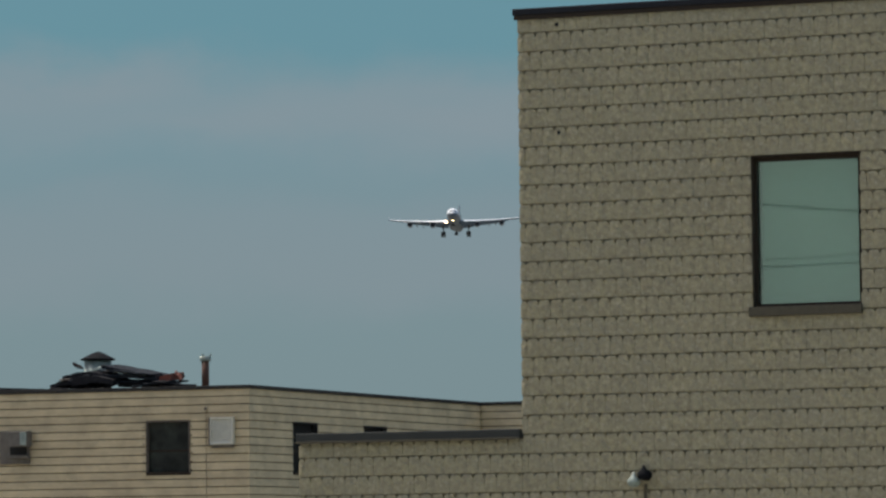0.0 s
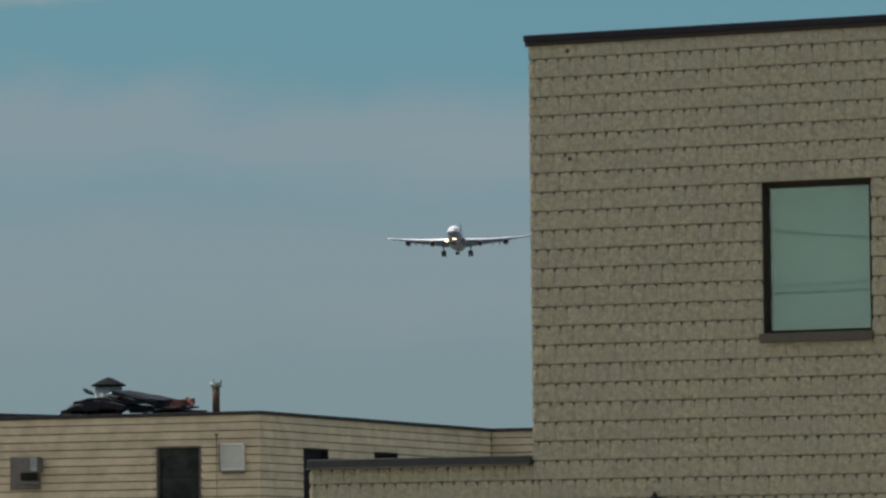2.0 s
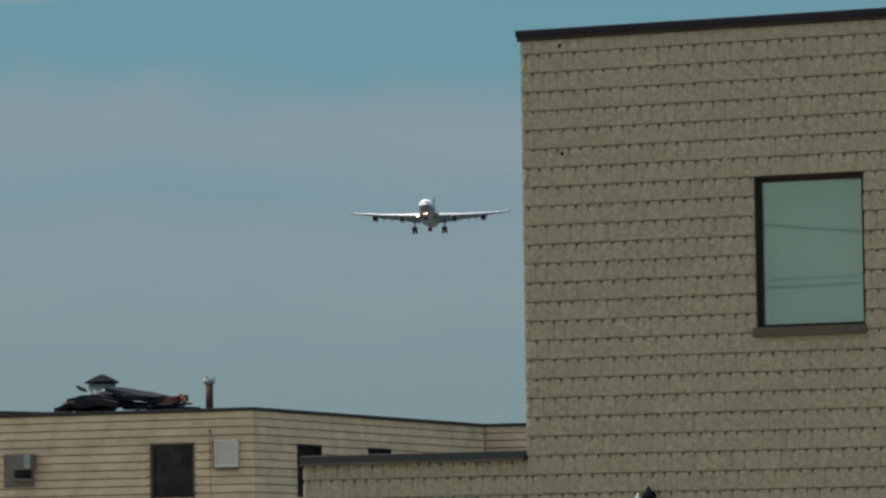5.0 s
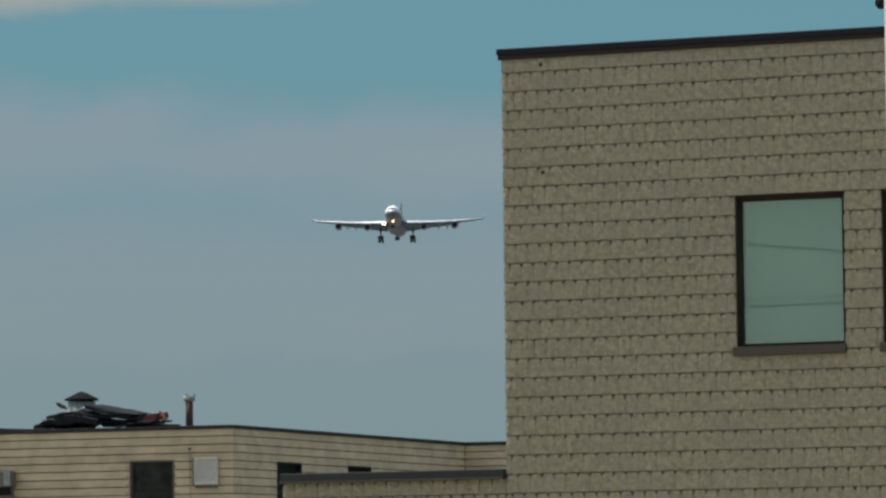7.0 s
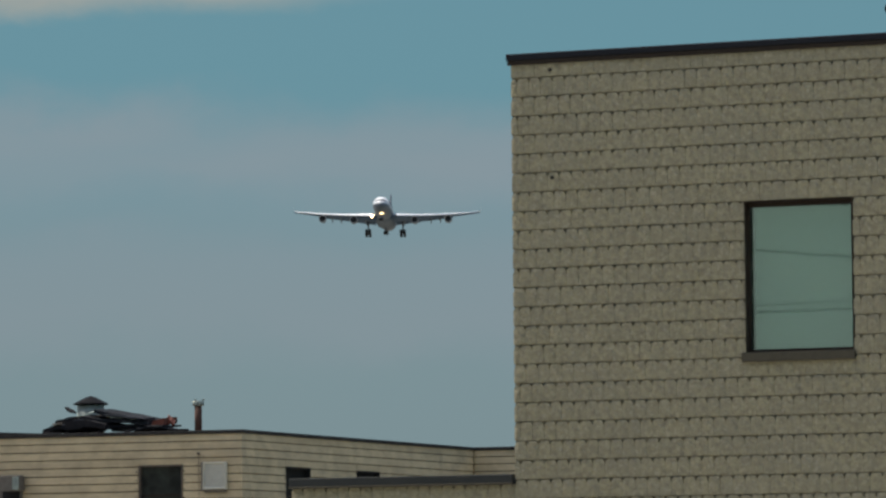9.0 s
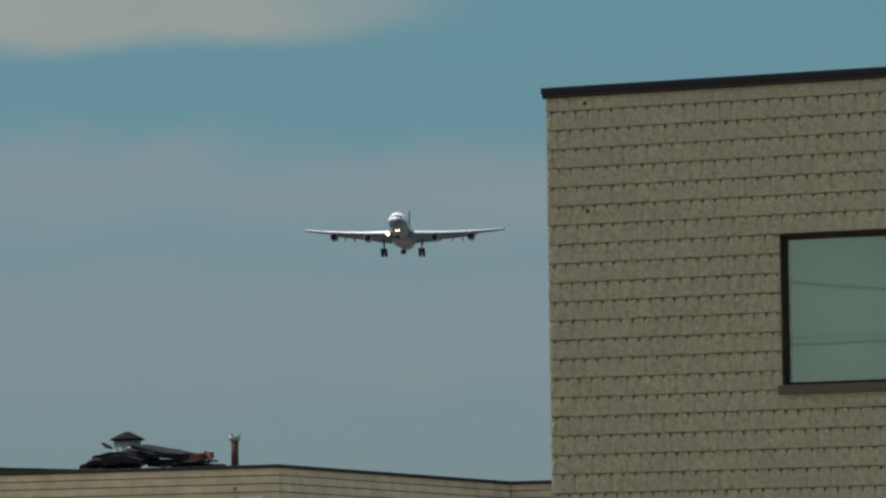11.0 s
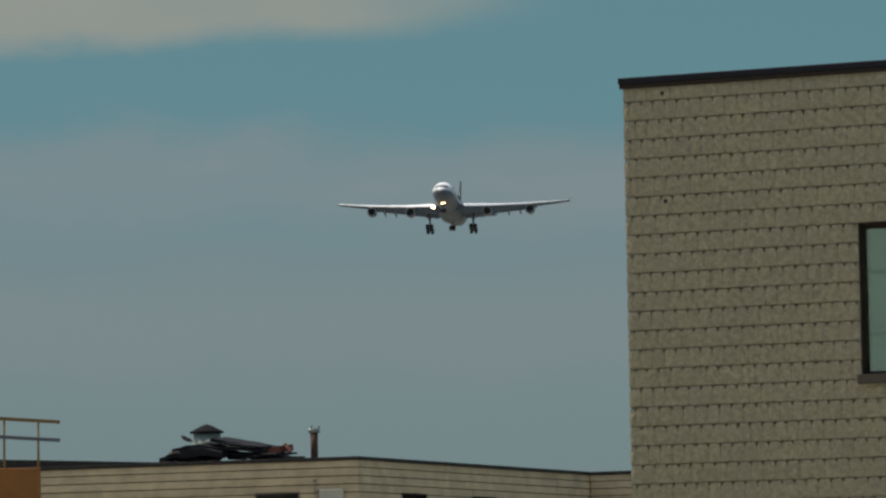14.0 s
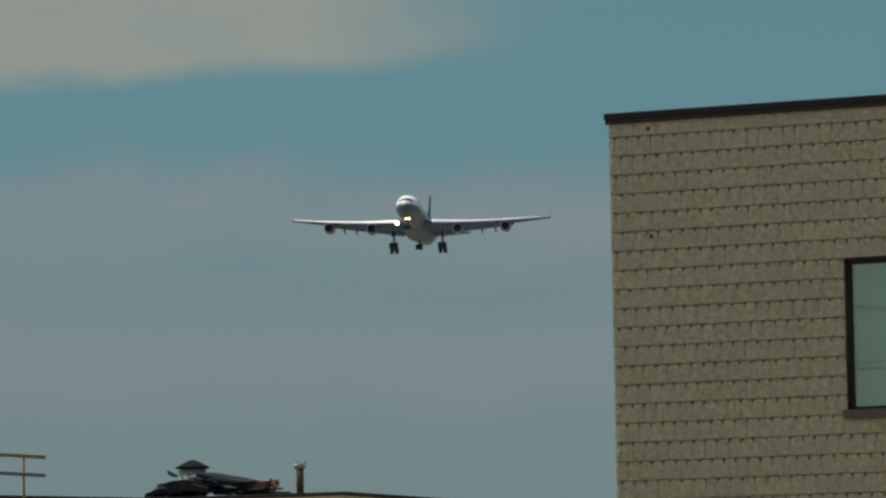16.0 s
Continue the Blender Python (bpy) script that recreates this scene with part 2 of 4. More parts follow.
M_FIN = material("dark_blue_fin", (0.028, 0.035, 0.055), 0.4, grain=(0.6, (0.035, 0.045, 0.07), 0.5), island="object")
M_NACELLE = material("grey_engine_cowl", (0.15, 0.165, 0.18), 0.5, grain=(1.2, (0.10, 0.115, 0.13), 0.5), island="object")
M_FAN = material("dark_engine_fan", (0.02, 0.022, 0.025), 0.5, 0.4, grain=(3.0, (0.035, 0.035, 0.04), 0.5), island="object")
M_TYRE = material("tyre_rubber", (0.022, 0.024, 0.027), 0.8, grain=(4.0, (0.035, 0.036, 0.04), 0.5), island="object")
M_STRUT = material("gear_strut_metal", (0.12, 0.135, 0.15), 0.6, 0.0, grain=(3.0, (0.15, 0.16, 0.17), 0.5), island="object")
M_LAMP = glow("landing_light_glow", (1.0, 0.66, 0.34), 14.0)
M_COCKPIT = material("cockpit_glass", (0.02, 0.025, 0.03), 0.3, grain=(2.0, (0.03, 0.035, 0.04), 0.5), island="object", spec=0.15)


# ---------------------------------------------------------------- mesh helpers
def part(name, bm, mat, parent=None, label="", smooth=False, m=None):
    """Link a bmesh as one mesh object, under parent if given."""
    me = bpy.data.meshes.new(name)
    bm.normal_update()
    bm.to_mesh(me)
    bm.free()
    if mat:
        me.materials.append(mat)
    if smooth:
        for p in me.polygons:
            p.use_smooth = True
    ob = new(name, me)
    if parent:
        ob.parent = parent
    if m is not None:
        ob.matrix_basis = m
    if label:
        tagged(ob, label)
    return ob


def empty(name, m, label, category, group="", kind=""):
    ob = new(name)
    ob.empty_display_size = 0.2
    ob.matrix_basis = m
    return tagged(ob, label, category, group, kind)


def box(bm, lo, hi, m=None, bevel=0.0):
    c = [(a + b) / 2 for a, b in zip(lo, hi)]
    s = [abs(b - a) for a, b in zip(lo, hi)]
    mat = Matrix.LocRotScale(c, None, s)
    if m is not None:
        mat = m @ mat
    made = bmesh.ops.create_cube(bm, size=1.0, matrix=mat)["verts"]
    if bevel:
        edges = list({e for v in made for e in v.link_edges})
        bmesh.ops.bevel(bm, geom=edges, offset=bevel, segments=2, affect="EDGES", profile=0.6)
    return bm


def boxes(*items, bevel=0.0):
    bm = bmesh.new()
    for lo, hi in items:
        box(bm, lo, hi, bevel=bevel)
    return bm


def tube(bm, a, b, r, r2=None, seg=16, caps=True):
    a, b = Vector(a), Vector(b)
    d = b - a
    m = Matrix.Translation((a + b) / 2) @ d.to_track_quat("Z", "Y").to_matrix().to_4x4()
    bmesh.ops.create_cone(bm, cap_ends=caps, cap_tris=False, segments=seg, radius1=r, radius2=r if r2 is None else r2, depth=d.length, matrix=m)
    return bm


def loft(bm, rings, close=True, cap=True):
    """Skin a list of rings of points, each with the same count."""
    vs = [[bm.verts.new(p) for p in ring] for ring in rings]
    n = len(vs[0])
    for a, b in zip(vs, vs[1:]):
        for i in range(n if close else n - 1):
            bm.faces.new((a[i], a[(i + 1) % n], b[(i + 1) % n], b[i]))
    if cap:
        bm.faces.new(vs[0][::-1])
        bm.faces.new(vs[-1])
    bmesh.ops.recalc_face_normals(bm, faces=bm.faces[:])
    return bm


def pierced(bm, length, height, holes, thick, m=None):
    """A wall as one solid: x from 0 to length, y from 0 to thick, z from 0 to height, with holes (x0, x1, z0, z1) through it."""
    m = m or Matrix()
    xs = sorted({0.0, length, *(h[0] for h in holes), *(h[1] for h in holes)})
    zs = sorted({0.0, height, *(h[2] for h in holes), *(h[3] for h in holes)})
    made = {}

    def vert(i, j, k):
        if (i, j, k) not in made:
            made[i, j, k] = bm.verts.new(m @ Vector((xs[i], thick * k, zs[j])))
        return made[i, j, k]

    def solid(i, j):
        if not (0 <= i < len(xs) - 1 and 0 <= j < len(zs) - 1):
            return False
        x, z = (xs[i] + xs[i + 1]) / 2, (zs[j] + zs[j + 1]) / 2
        return not any(a < x < b and c < z < d for a, b, c, d in holes)

    for i in range(len(xs) - 1):
        for j in range(len(zs) - 1):
            if not solid(i, j):
                continue
            for k in (0, 1):
                bm.faces.new((vert(i, j, k), vert(i + 1, j, k), vert(i + 1, j + 1, k), vert(i, j + 1, k)))
            for (p, q), (di, dj) in ((((0, 0), (1, 0)), (0, -1)), (((0, 1), (1, 1)), (0, 1)), (((0, 0), (0, 1)), (-1, 0)), (((1, 0), (1, 1)), (1, 0))):
                if not solid(i + di, j + dj):
                    bm.faces.new((vert(i + p[0], j + p[1], 0), vert(i + q[0], j + q[1], 0), vert(i + q[0], j + q[1], 1), vert(i + p[0], j + p[1], 1)))
    bmesh.ops.recalc_face_normals(bm, faces=bm.faces[:])
    return bm


# ---------------------------------------------------------------- ground
bm = bmesh.new()
bmesh.ops.create_grid(bm, x_segments=8, y_segments=8, size=4500.0)
tagged(part("ground", bm, M_ASPHALT), "pale worn concrete ground with dry patches", "ground", kind="structure")

# ---------------------------------------------------------------- split-face block building
COURSE, BLOCK = 0.2032, 0.4064
WALL_TURN = 67.0  # the long wall's way, degrees to the right of the camera's forward direction
CORNER = (0.834, 50.6)
WALL = pose(CORNER[0], CORNER[1], 0, 0, 0, WALL_TURN - 90)  # x runs along the wall, -y faces the street
WALL_LEN, WALL_TOP, ANNEX_LEN, ANNEX_TOP = 9.0, 7.50, 2.605, 3.005
WINDOWS = ((2.600, 3.785), (4.195, 5.371))
WIN_LO, WIN_HI = 21 * COURSE, 29 * COURSE
FACE = 0.03  # the split faces stand this far proud of the joints

building = empty("block_building", WALL, "beige split-face concrete block building with a dark metal coping", "building")


def block_mesh(seed, spans, mat, height=0.2032):
    """One block, scored into units: spans are their (x0, x1). Rough faces; x along, -y out, z up from 0."""
    rnd = random.Random(seed)
    bm = bmesh.new()
    for x0, x1 in spans:
        x0, x1 = x0 + 0.0006, x1 - 0.0006
        z0, z1 = 0.0005, height - 0.0022
        c = 0.030 + rnd.random() * 0.020
        d = min(0.015 + rnd.random() * 0.012, (x1 - x0) * 0.3)
        out = -FACE - rnd.uniform(-0.002, 0.002)
        ring = [(x0, z0), (x1, z0), (x1, z1 - c), (x1 - d, z1), (x0 + d, z1), (x0, z1 - c)]
        back = [bm.verts.new((x, 0.0, z)) for x, z in ring]
        front = []
        for x, z in ring:
            fx = x0 + (x - x0) * 0.99 + 0.005 * (x1 - x0)
            fz = z0 + 0.002 + (z - z0) * rnd.uniform(0.93, 0.97)
            front.append(bm.verts.new((fx, out + rnd.uniform(-0.002, 0.002), fz)))
        for i in range(6):
            j = (i + 1) % 6
            bm.faces.new((back[i], back[j], front[j], front[i]))
        # the split face swells unevenly towards its middle
        boss = bm.verts.new((x0 + (x1 - x0) * rnd.uniform(0.3, 0.7), out - rnd.uniform(0.003, 0.014), z0 + (z1 - z0) * rnd.uniform(0.3, 0.75)))
        for i in range(6):
            bm.faces.new((front[i], front[(i + 1) % 6], boss))
    if len(spans) > 1:
        # the web behind the scores and the flush side joints
        y, a, b, z1 = -FACE + 0.007 + seed % 7 * 0.0004, spans[0][0] - 0.003, spans[-1][1] + 0.003, height - 0.052
        bm.faces.new([bm.verts.new(p) for p in ((a, y, 0.003), (b, y, 0.003), (b, y, z1), (a, y, z1))])
    bmesh.ops.recalc_face_normals(bm, faces=bm.faces[:])
    me = bpy.data.meshes.new("block")
    bm.to_mesh(me)
    bm.free()
    me.materials.append(mat)
    return me


# the wall's core, with openings for the windows
T = 0.30
bm = pierced(bmesh.new(), WALL_LEN, WALL_TOP, [(a, b, WIN_LO, WIN_HI) for a, b in WINDOWS], T)
front_wall = part("front_wall", bm, M_MORTAR, building)
for lo, hi in (((0, T, 0), (0.3, 7.0, WALL_TOP)), ((WALL_LEN - 0.3, T, 0), (WALL_LEN, 7.0, WALL_TOP)), ((0.3, 6.7, 0), (WALL_LEN - 0.3, 7.0, WALL_TOP))):
    part("side_wall", boxes((lo, hi)), M_BLOCK_REST, building)
part("flat_roof", boxes(((0.3, T, WALL_TOP - 0.5), (WALL_LEN - 0.3, 6.7, WALL_TOP - 0.3))), M_ROOF, building)
bm = boxes(((-0.045, -0.068, WALL_TOP), (WALL_LEN + 0.055, T + 0.05, WALL_TOP + 0.072)), ((-0.055, T + 0.05, WALL_TOP), (T, 7.05, WALL_TOP + 0.072)), bevel=0.012)
roof_coping = part("roof_coping", bm, M_COPING, building, "dark folded-metal roof coping")
# brown flashing, its colour also drawing the shadow under the coping's lip
part("flashing", boxes(((-0.03, -0.058, WALL_TOP - 0.05), (WALL_LEN + 0.04, -0.046, WALL_TOP - 0.001)), bevel=0.003), M_BRONZE, roof_coping, "brown metal flashing below the coping")

annex = part("annex_wall", boxes(((-ANNEX_LEN, 0, 0), (-0.004, T, ANNEX_TOP)), ((-ANNEX_LEN, T, 0), (-ANNEX_LEN + 0.3, 6.0, ANNEX_TOP))), M_MORTAR, building, "low block annex wall with a grey coping")
bm = boxes(((-ANNEX_LEN - 0.006, -0.09, ANNEX_TOP), (-0.012, T + 0.1, ANNEX_TOP + 0.10)), bevel=0.01)
annex_coping = part("annex_coping", bm, M_COPING_GREY, annex, "weathered grey metal coping")
part("drip_edge", boxes(((-ANNEX_LEN - 0.01, -0.105, ANNEX_TOP - 0.010), (-0.012, -0.09, ANNEX_TOP + 0.012)), bevel=0.003), M_SILL, annex_coping, "thin brown metal drip edge")


def window(x0, x1):
    z0, z1 = WIN_LO, WIN_HI
    win = part("window", boxes(((x0 + 0.002, 0.255, z0), (x1 - 0.002, 0.27, z1))), M_BLACK, building, "fixed window with reflective green glass and a bronze frame")
    bm = bmesh.new()
    f, y0, y1 = 0.03, 0.055, 0.12
    box(bm, (x0 + 0.004, y0, z0 + 0.05), (x0 + f, y1, z1 - 0.004), bevel=0.004)
    box(bm, (x1 - f, y0, z0 + 0.05), (x1 - 0.004, y1, z1 - 0.004), bevel=0.004)
    # the taller top bar also stands for the shade under the window's head
    box(bm, (x0 + f, y0, z1 - 0.062), (x1 - f, y1, z1 - 0.004), bevel=0.004)
    box(bm, (x0 + f, y0, z0 + 0.05), (x1 - f, y1, z0 + 0.05 + f), bevel=0.004)
    part("window_frame", bm, M_BRONZE, win)
    bm = bmesh.new()
    box(bm, (x0 + 0.006, -0.028, z0 + 0.002), (x0 + 0.016, y0, z1 - 0.006))
    box(bm, (x1 - 0.016, -0.028, z0 + 0.002), (x1 - 0.006, y0, z1 - 0.006))
    box(bm, (x0 + 0.016, -0.028, z1 - 0.016), (x1 - 0.016, y0, z1 - 0.006))
    part("window_reveal", bm, M_BRONZE, win, "dark brown reveal trim")
    pane = part("pane", boxes(((x0 + f, 0.085, z0 + 0.05 + f), (x1 - f, 0.095, z1 - 0.055))), M_GLASS, win, "reflective green pane")
    pane.visible_shadow = False
    bm = bmesh.new()
    for k in range(12):
        zz = z0 + 0.06 + k * (z1 - z0 - 0.10) / 12
        box(bm, (x0 + f + 0.01, 0.20, zz), (x1 - f - 0.01, 0.206, zz + (z1 - z0 - 0.10) / 12))
    part("roller_blind", bm, M_BLIND, win, "pale drawn blind behind the glass")
    bm = boxes(((x0 - 0.03, -0.085, z0 - 0.055), (x1 + 0.015, 0.10, z0 + 0.045)), bevel=0.012)
    part("window_sill", bm, M_SILL, win, "brown metal sill")


for a, b in WINDOWS:
    window(a, b)

# small bolt holes in the block faces, their darkness put in as black discs
for hx, hz in ((0.461, 6.233), (0.450, 7.384)):
    bm = tube(bmesh.new(), (0, 0, 0), (0, -0.012, 0), 0.022, 0.018, 12)
    part("bolt_hole", bm, M_BLACK, building, "small dark bolt hole set as a black disc", m=pose(hx, -FACE - 0.001, hz))
# wall lamp: two small spun-metal heads on a box, with a conduit below
LX, LZ = 1.387, 2.556
wall_lamp = empty("wall_lamp", WALL @ pose(LX, -0.05, LZ), "twin-head metal floodlight with a conduit on the block wall", "lamp")
bm = bmesh.new()
tube(bm, (0.02, 0.06, 0.03), (0.02, -0.04, 0.03), 0.055, seg=20)
tube(bm, (0.02, -0.04, 0.03), (0.02, -0.055, 0.03), 0.055, 0.04, seg=20)
part("junction_box", bm, M_VENTCAP, wall_lamp, "dark round junction box", True)
for k, (px, pz, dx) in enumerate(((-0.085, -0.02, -0.03), (0.03, 0.05, 0.02))):
    bm = bmesh.new()
    rings = []
    for r, h in ((0.012, 0.085), (0.022, 0.06), (0.03, 0.045), (0.066, 0.005), (0.07, -0.02), (0.06, -0.05), (0.035, -0.068), (0.01, -0.072)):
        rings.append([(px + r * math.cos(a * math.tau / 20), -0.11 + r * math.sin(a * math.tau / 20), pz + h) for a in range(20)])
    loft(bm, rings)
    part("lamp_head", bm, M_GALV if k == 0 else M_VENTCAP, wall_lamp, "bare metal lamp head" if k == 0 else "dark lamp head", True)
    part("arm", tube(bmesh.new(), (px, -0.11, pz + 0.02), (0.02, -0.05, 0.035), 0.012, seg=10), M_VENTCAP, wall_lamp)
part("conduit", tube(bmesh.new(), (0.0, 0.01, -0.06), (0.0, 0.01, -LZ + 0.3), 0.018, seg=12), M_SILL, wall_lamp, "brown conduit")

# ---------------------------------------------------------------- white building beside the camera's line
white = empty("white_building", pose(2.72, 28.0, 0, 0, 0, -60), "white stucco building with a plain tall wall", "building")
for lo, hi in (((0, 0, 0), (7.0, 0.3, 9.0)), ((0, 0.3, 0), (0.3, 8.0, 9.0)), ((6.7, 0.3, 0), (7.0, 8.0, 9.0)), ((0.3, 7.7, 0), (6.7, 8.0, 9.0))):
    part("wall", boxes((lo, hi)), M_WHITEWALL, white)
part("roof", boxes(((0.3, 0.3, 8.6), (6.7, 7.7, 8.8))), M_ROOF, white)
part("parapet_cap", boxes(((-0.05, -0.05, 9.02), (7.05, 0.35, 9.1)), bevel=0.01), M_COPING_GREY, white)
bm = bmesh.new()
for k in range(1, 9):
    box(bm, (0.28 + 0.004 * k, -0.004, k * 1.0 - 0.30), (0.288 + 0.004 * k, 0.001, k * 1.0 - 0.16))
part("wall_streak", bm, M_COPING_GREY, white, "thin grey weather streaks")
bm = bmesh.new()
tube(bm, (0.0, 0.03, 0), (-0.08, 0.03, 0), 0.026, 0.038, seg=16)
tube(bm, (-0.08, 0.03, 0), (-0.11, 0.03, 0), 0.038, 0.018, seg=16)
part("wall_knob", bm, M_VENTCAP, white, "dark round fitting on the corner", True, pose(0, 0, 5.203))

# ---------------------------------------------------------------- siding building behind
SIDE_TURN = 68.5
SID = pose(-4.308, 105.0, 0, 0, 0, SIDE_TURN - 90)  # x along the street face, -y out
ROOF_Z, LAP, WING_Y = 5.621, 0.1812, 14.164
LEFT_LEN, RIGHT_LEN = 14.0, 7.0
house = empty("siding_building", SID, "beige lap-sided flat-roofed building with a black roof edge", "building")
OPEN_LEFT = ((-2.475, -1.405, 3.735, 4.932),)
OPEN_RIGHT = ((2.41, 3.83, 3.74, 4.92), (6.58, 8.0, 3.74, 4.925))
CORE = 0.25


bm = pierced(bmesh.new(), LEFT_LEN, ROOF_Z, [(a + LEFT_LEN, b + LEFT_LEN, c, d) for a, b, c, d in OPEN_LEFT], CORE, pose(-LEFT_LEN, 0, 0))
street_wall = part("street_wall", bm, M_LAP_SHADE, house)
bm = pierced(bmesh.new(), WING_Y - CORE, ROOF_Z, [(a - CORE, b - CORE, c, d) for a, b, c, d in OPEN_RIGHT], CORE, pose(0, CORE, 0, 0, 0, 90))
yard_wall = part("yard_wall", bm, M_LAP_SHADE, house)
wing_wall = part("wing_wall", boxes(((-CORE, WING_Y, 0), (RIGHT_LEN, WING_Y + CORE, ROOF_Z))), M_LAP_SHADE, house)
part("rear_wall", boxes(((-LEFT_LEN, CORE, 0), (-LEFT_LEN + CORE, WING_Y + 6, ROOF_Z)), ((RIGHT_LEN - CORE, WING_Y + CORE, 0), (RIGHT_LEN, WING_Y + 6, ROOF_Z)), ((-LEFT_LEN + CORE, WING_Y + 6 - CORE, 0), (RIGHT_LEN - CORE, WING_Y + 6, ROOF_Z))), M_SIDING, house)
part("flat_roof", boxes(((-LEFT_LEN + 0.02, 0.02, ROOF_Z), (-0.02, WING_Y + 5.9, ROOF_Z + 0.03)), ((-0.02, WING_Y + 0.02, ROOF_Z), (RIGHT_LEN - 0.02, WING_Y + 5.9, ROOF_Z + 0.03))), M_ROOF, house)
bm = boxes(((-LEFT_LEN, -0.06, ROOF_Z - 0.03), (0.06, 0.02, ROOF_Z + 0.055)), ((-0.02, 0.02, ROOF_Z - 0.03), (0.06, WING_Y - 0.06, ROOF_Z + 0.055)), ((-0.02, WING_Y - 0.06, ROOF_Z - 0.03), (RIGHT_LEN, WING_Y + 0.02, ROOF_Z + 0.055)), bevel=0.012)
part("roof_edge", bm, M_TAR, house, "black tarred roof edge")
# low roof upstand that rises away from the vent
bm = bmesh.new()
ring = lambda y: [(-LEFT_LEN, y, ROOF_Z + 0.03), (-4.411, y, ROOF_Z + 0.03), (-4.411 - 0.4, y, ROOF_Z + 0.07), (-LEFT_LEN, y, ROOF_Z + 0.5)]
loft(bm, [ring(0.04), ring(3.5)])
part("roof_upstand", bm, M_TAR, house, "black sloping roof upstand")


def lap_mesh(length):
    """One lapped siding board, thicker at its foot; x along from 0, -y out, z from 0."""
    bm = bmesh.new()
    n = max(2, int(length / 1.5))
    rnd = random.Random(int(length * 100))
    rings = []
    for i in range(n + 1):
        x = length * i / n
        s = rnd.uniform(-0.002, 0.002)
        # stops short of the next lap, baring the dark core as its shadow line
        rings.append([(x, 0.0, 0.0), (x, -0.031 + s, 0.0), (x, -0.032 + s, 0.008), (x, -0.018, LAP - 0.020), (x, 0.0, LAP - 0.020)])
    loft(bm, rings)
    me = bpy.data.meshes.new("siding_board")
    bm.to_mesh(me)
    bm.free()
    me.materials.append(M_SIDING)
    return me


LAPS = {}


def lap(parent, m, length):
    key = round(length, 3)
    if key not in LAPS:
        LAPS[key] = lap_mesh(key)
    ob = new("siding_board", LAPS[key])
    ob.parent = parent
    ob.matrix_basis = m


def clad(parent, m, length, openings):
    z = ROOF_Z + 0.008 - LAP
    while z > 0.0:
        at = 0.0
        for a, b, z0, z1 in sorted(openings):
            if z + LAP > z0 + 0.01 and z < z1 - 0.01:
                if a - at > 0.02:
                    lap(parent, m @ pose(at, 0, z), a - at - 0.012)
                # boards notched over and under the opening
                for lo, hi in ((z1 + 0.003, z + LAP - 0.02), (z, z0 - 0.016)):
                    if z <= lo < hi <= z + LAP and hi - lo > 0.015:
                        part("siding_board", boxes(((a - 0.012, -0.028, lo), (b + 0.012, 0.0, hi)), bevel=0.003), M_SIDING, parent, m=m.copy())
                at = b + 0.012
        if length - at > 0.02:
            lap(parent, m @ pose(at, 0, z), length - at)
        z -= LAP


def corner_post(parent, x, y):
    part("corner_board", boxes(((x - 0.035, y - 0.042, 0), (x + 0.042, y + 0.035, ROOF_Z - 0.03)), bevel=0.006), M_SIDING, parent)


clad(street_wall, pose(-LEFT_LEN, 0, 0), LEFT_LEN + 0.031, [(a + LEFT_LEN, b + LEFT_LEN, c, d) for a, b, c, d in OPEN_LEFT])
clad(yard_wall, pose(0, 0.001, 0, 0, 0, 90), WING_Y - 0.03, OPEN_RIGHT)
clad(wing_wall, pose(0.04, WING_Y, 0), RIGHT_LEN - 0.05, [])


def house_window(m, w, h, label, frame_mat, glass):
    """An old sash window in its hole: m at its lower left, x along, -y out."""
    win = part("window", boxes(((0.002, 0.18, 0.002), (w - 0.002, 0.2, h - 0.002))), M_BLACK, house, label, m=m)
    f = 0.035
    bm = boxes(((0.002, -0.03, 0.002), (f, 0.12, h - 0.002)), ((w - f, -0.03, 0.002), (w - 0.002, 0.12, h - 0.002)), ((f, -0.03, h - f), (w - f, 0.12, h - 0.002)), bevel=0.006)
    part("window_frame", bm, frame_mat, win, "weathered brown frame")
    part("sash_bar", boxes(((f, 0.06, h * 0.44 - 0.02), (w - f, 0.10, h * 0.44 + 0.02)), bevel=0.004), M_BRONZE, win)
    part("pane", boxes(((f, 0.075, 0.06), (w - f, 0.083, h * 0.44 - 0.02))), glass, win)
    part("pane", boxes(((f, 0.085, h * 0.44 + 0.02), (w - f, 0.093, h - f))), glass, win)
    part("window_sill", boxes(((0.004, -0.045, -0.015), (w - 0.004, 0.12, 0.05)), bevel=0.008), M_BRONZE, win)
    return win


a, b, c, d = OPEN_LEFT[0]
win = house_window(pose(a, 0, c), b - a, d - c, "dark old sash window with a weathered frame", M_FRAME, M_DARKGLASS)
for k in range(6):
    part("shutter_hinge", boxes(((b - a + 0.03, -0.06, 0.07 + k * (d - c) / 6.2), (b - a + 0.055, -0.03, 0.10 + k * (d - c) / 6.2)), bevel=0.006), M_VENTCAP, win, "dark iron pintle")
    part("shutter_hinge", boxes(((-0.06, -0.06, 0.07 + k * (d - c) / 6.2), (-0.035, -0.03, 0.10 + k * (d - c) / 6.2)), bevel=0.006), M_GREYBOX, win)
for a, b, c, d in OPEN_RIGHT:
    house_window(pose(0, a, c, 0, 0, 90), b - a, d - c, "dark window in the yard wall", M_BLACK, M_DARKROOM)

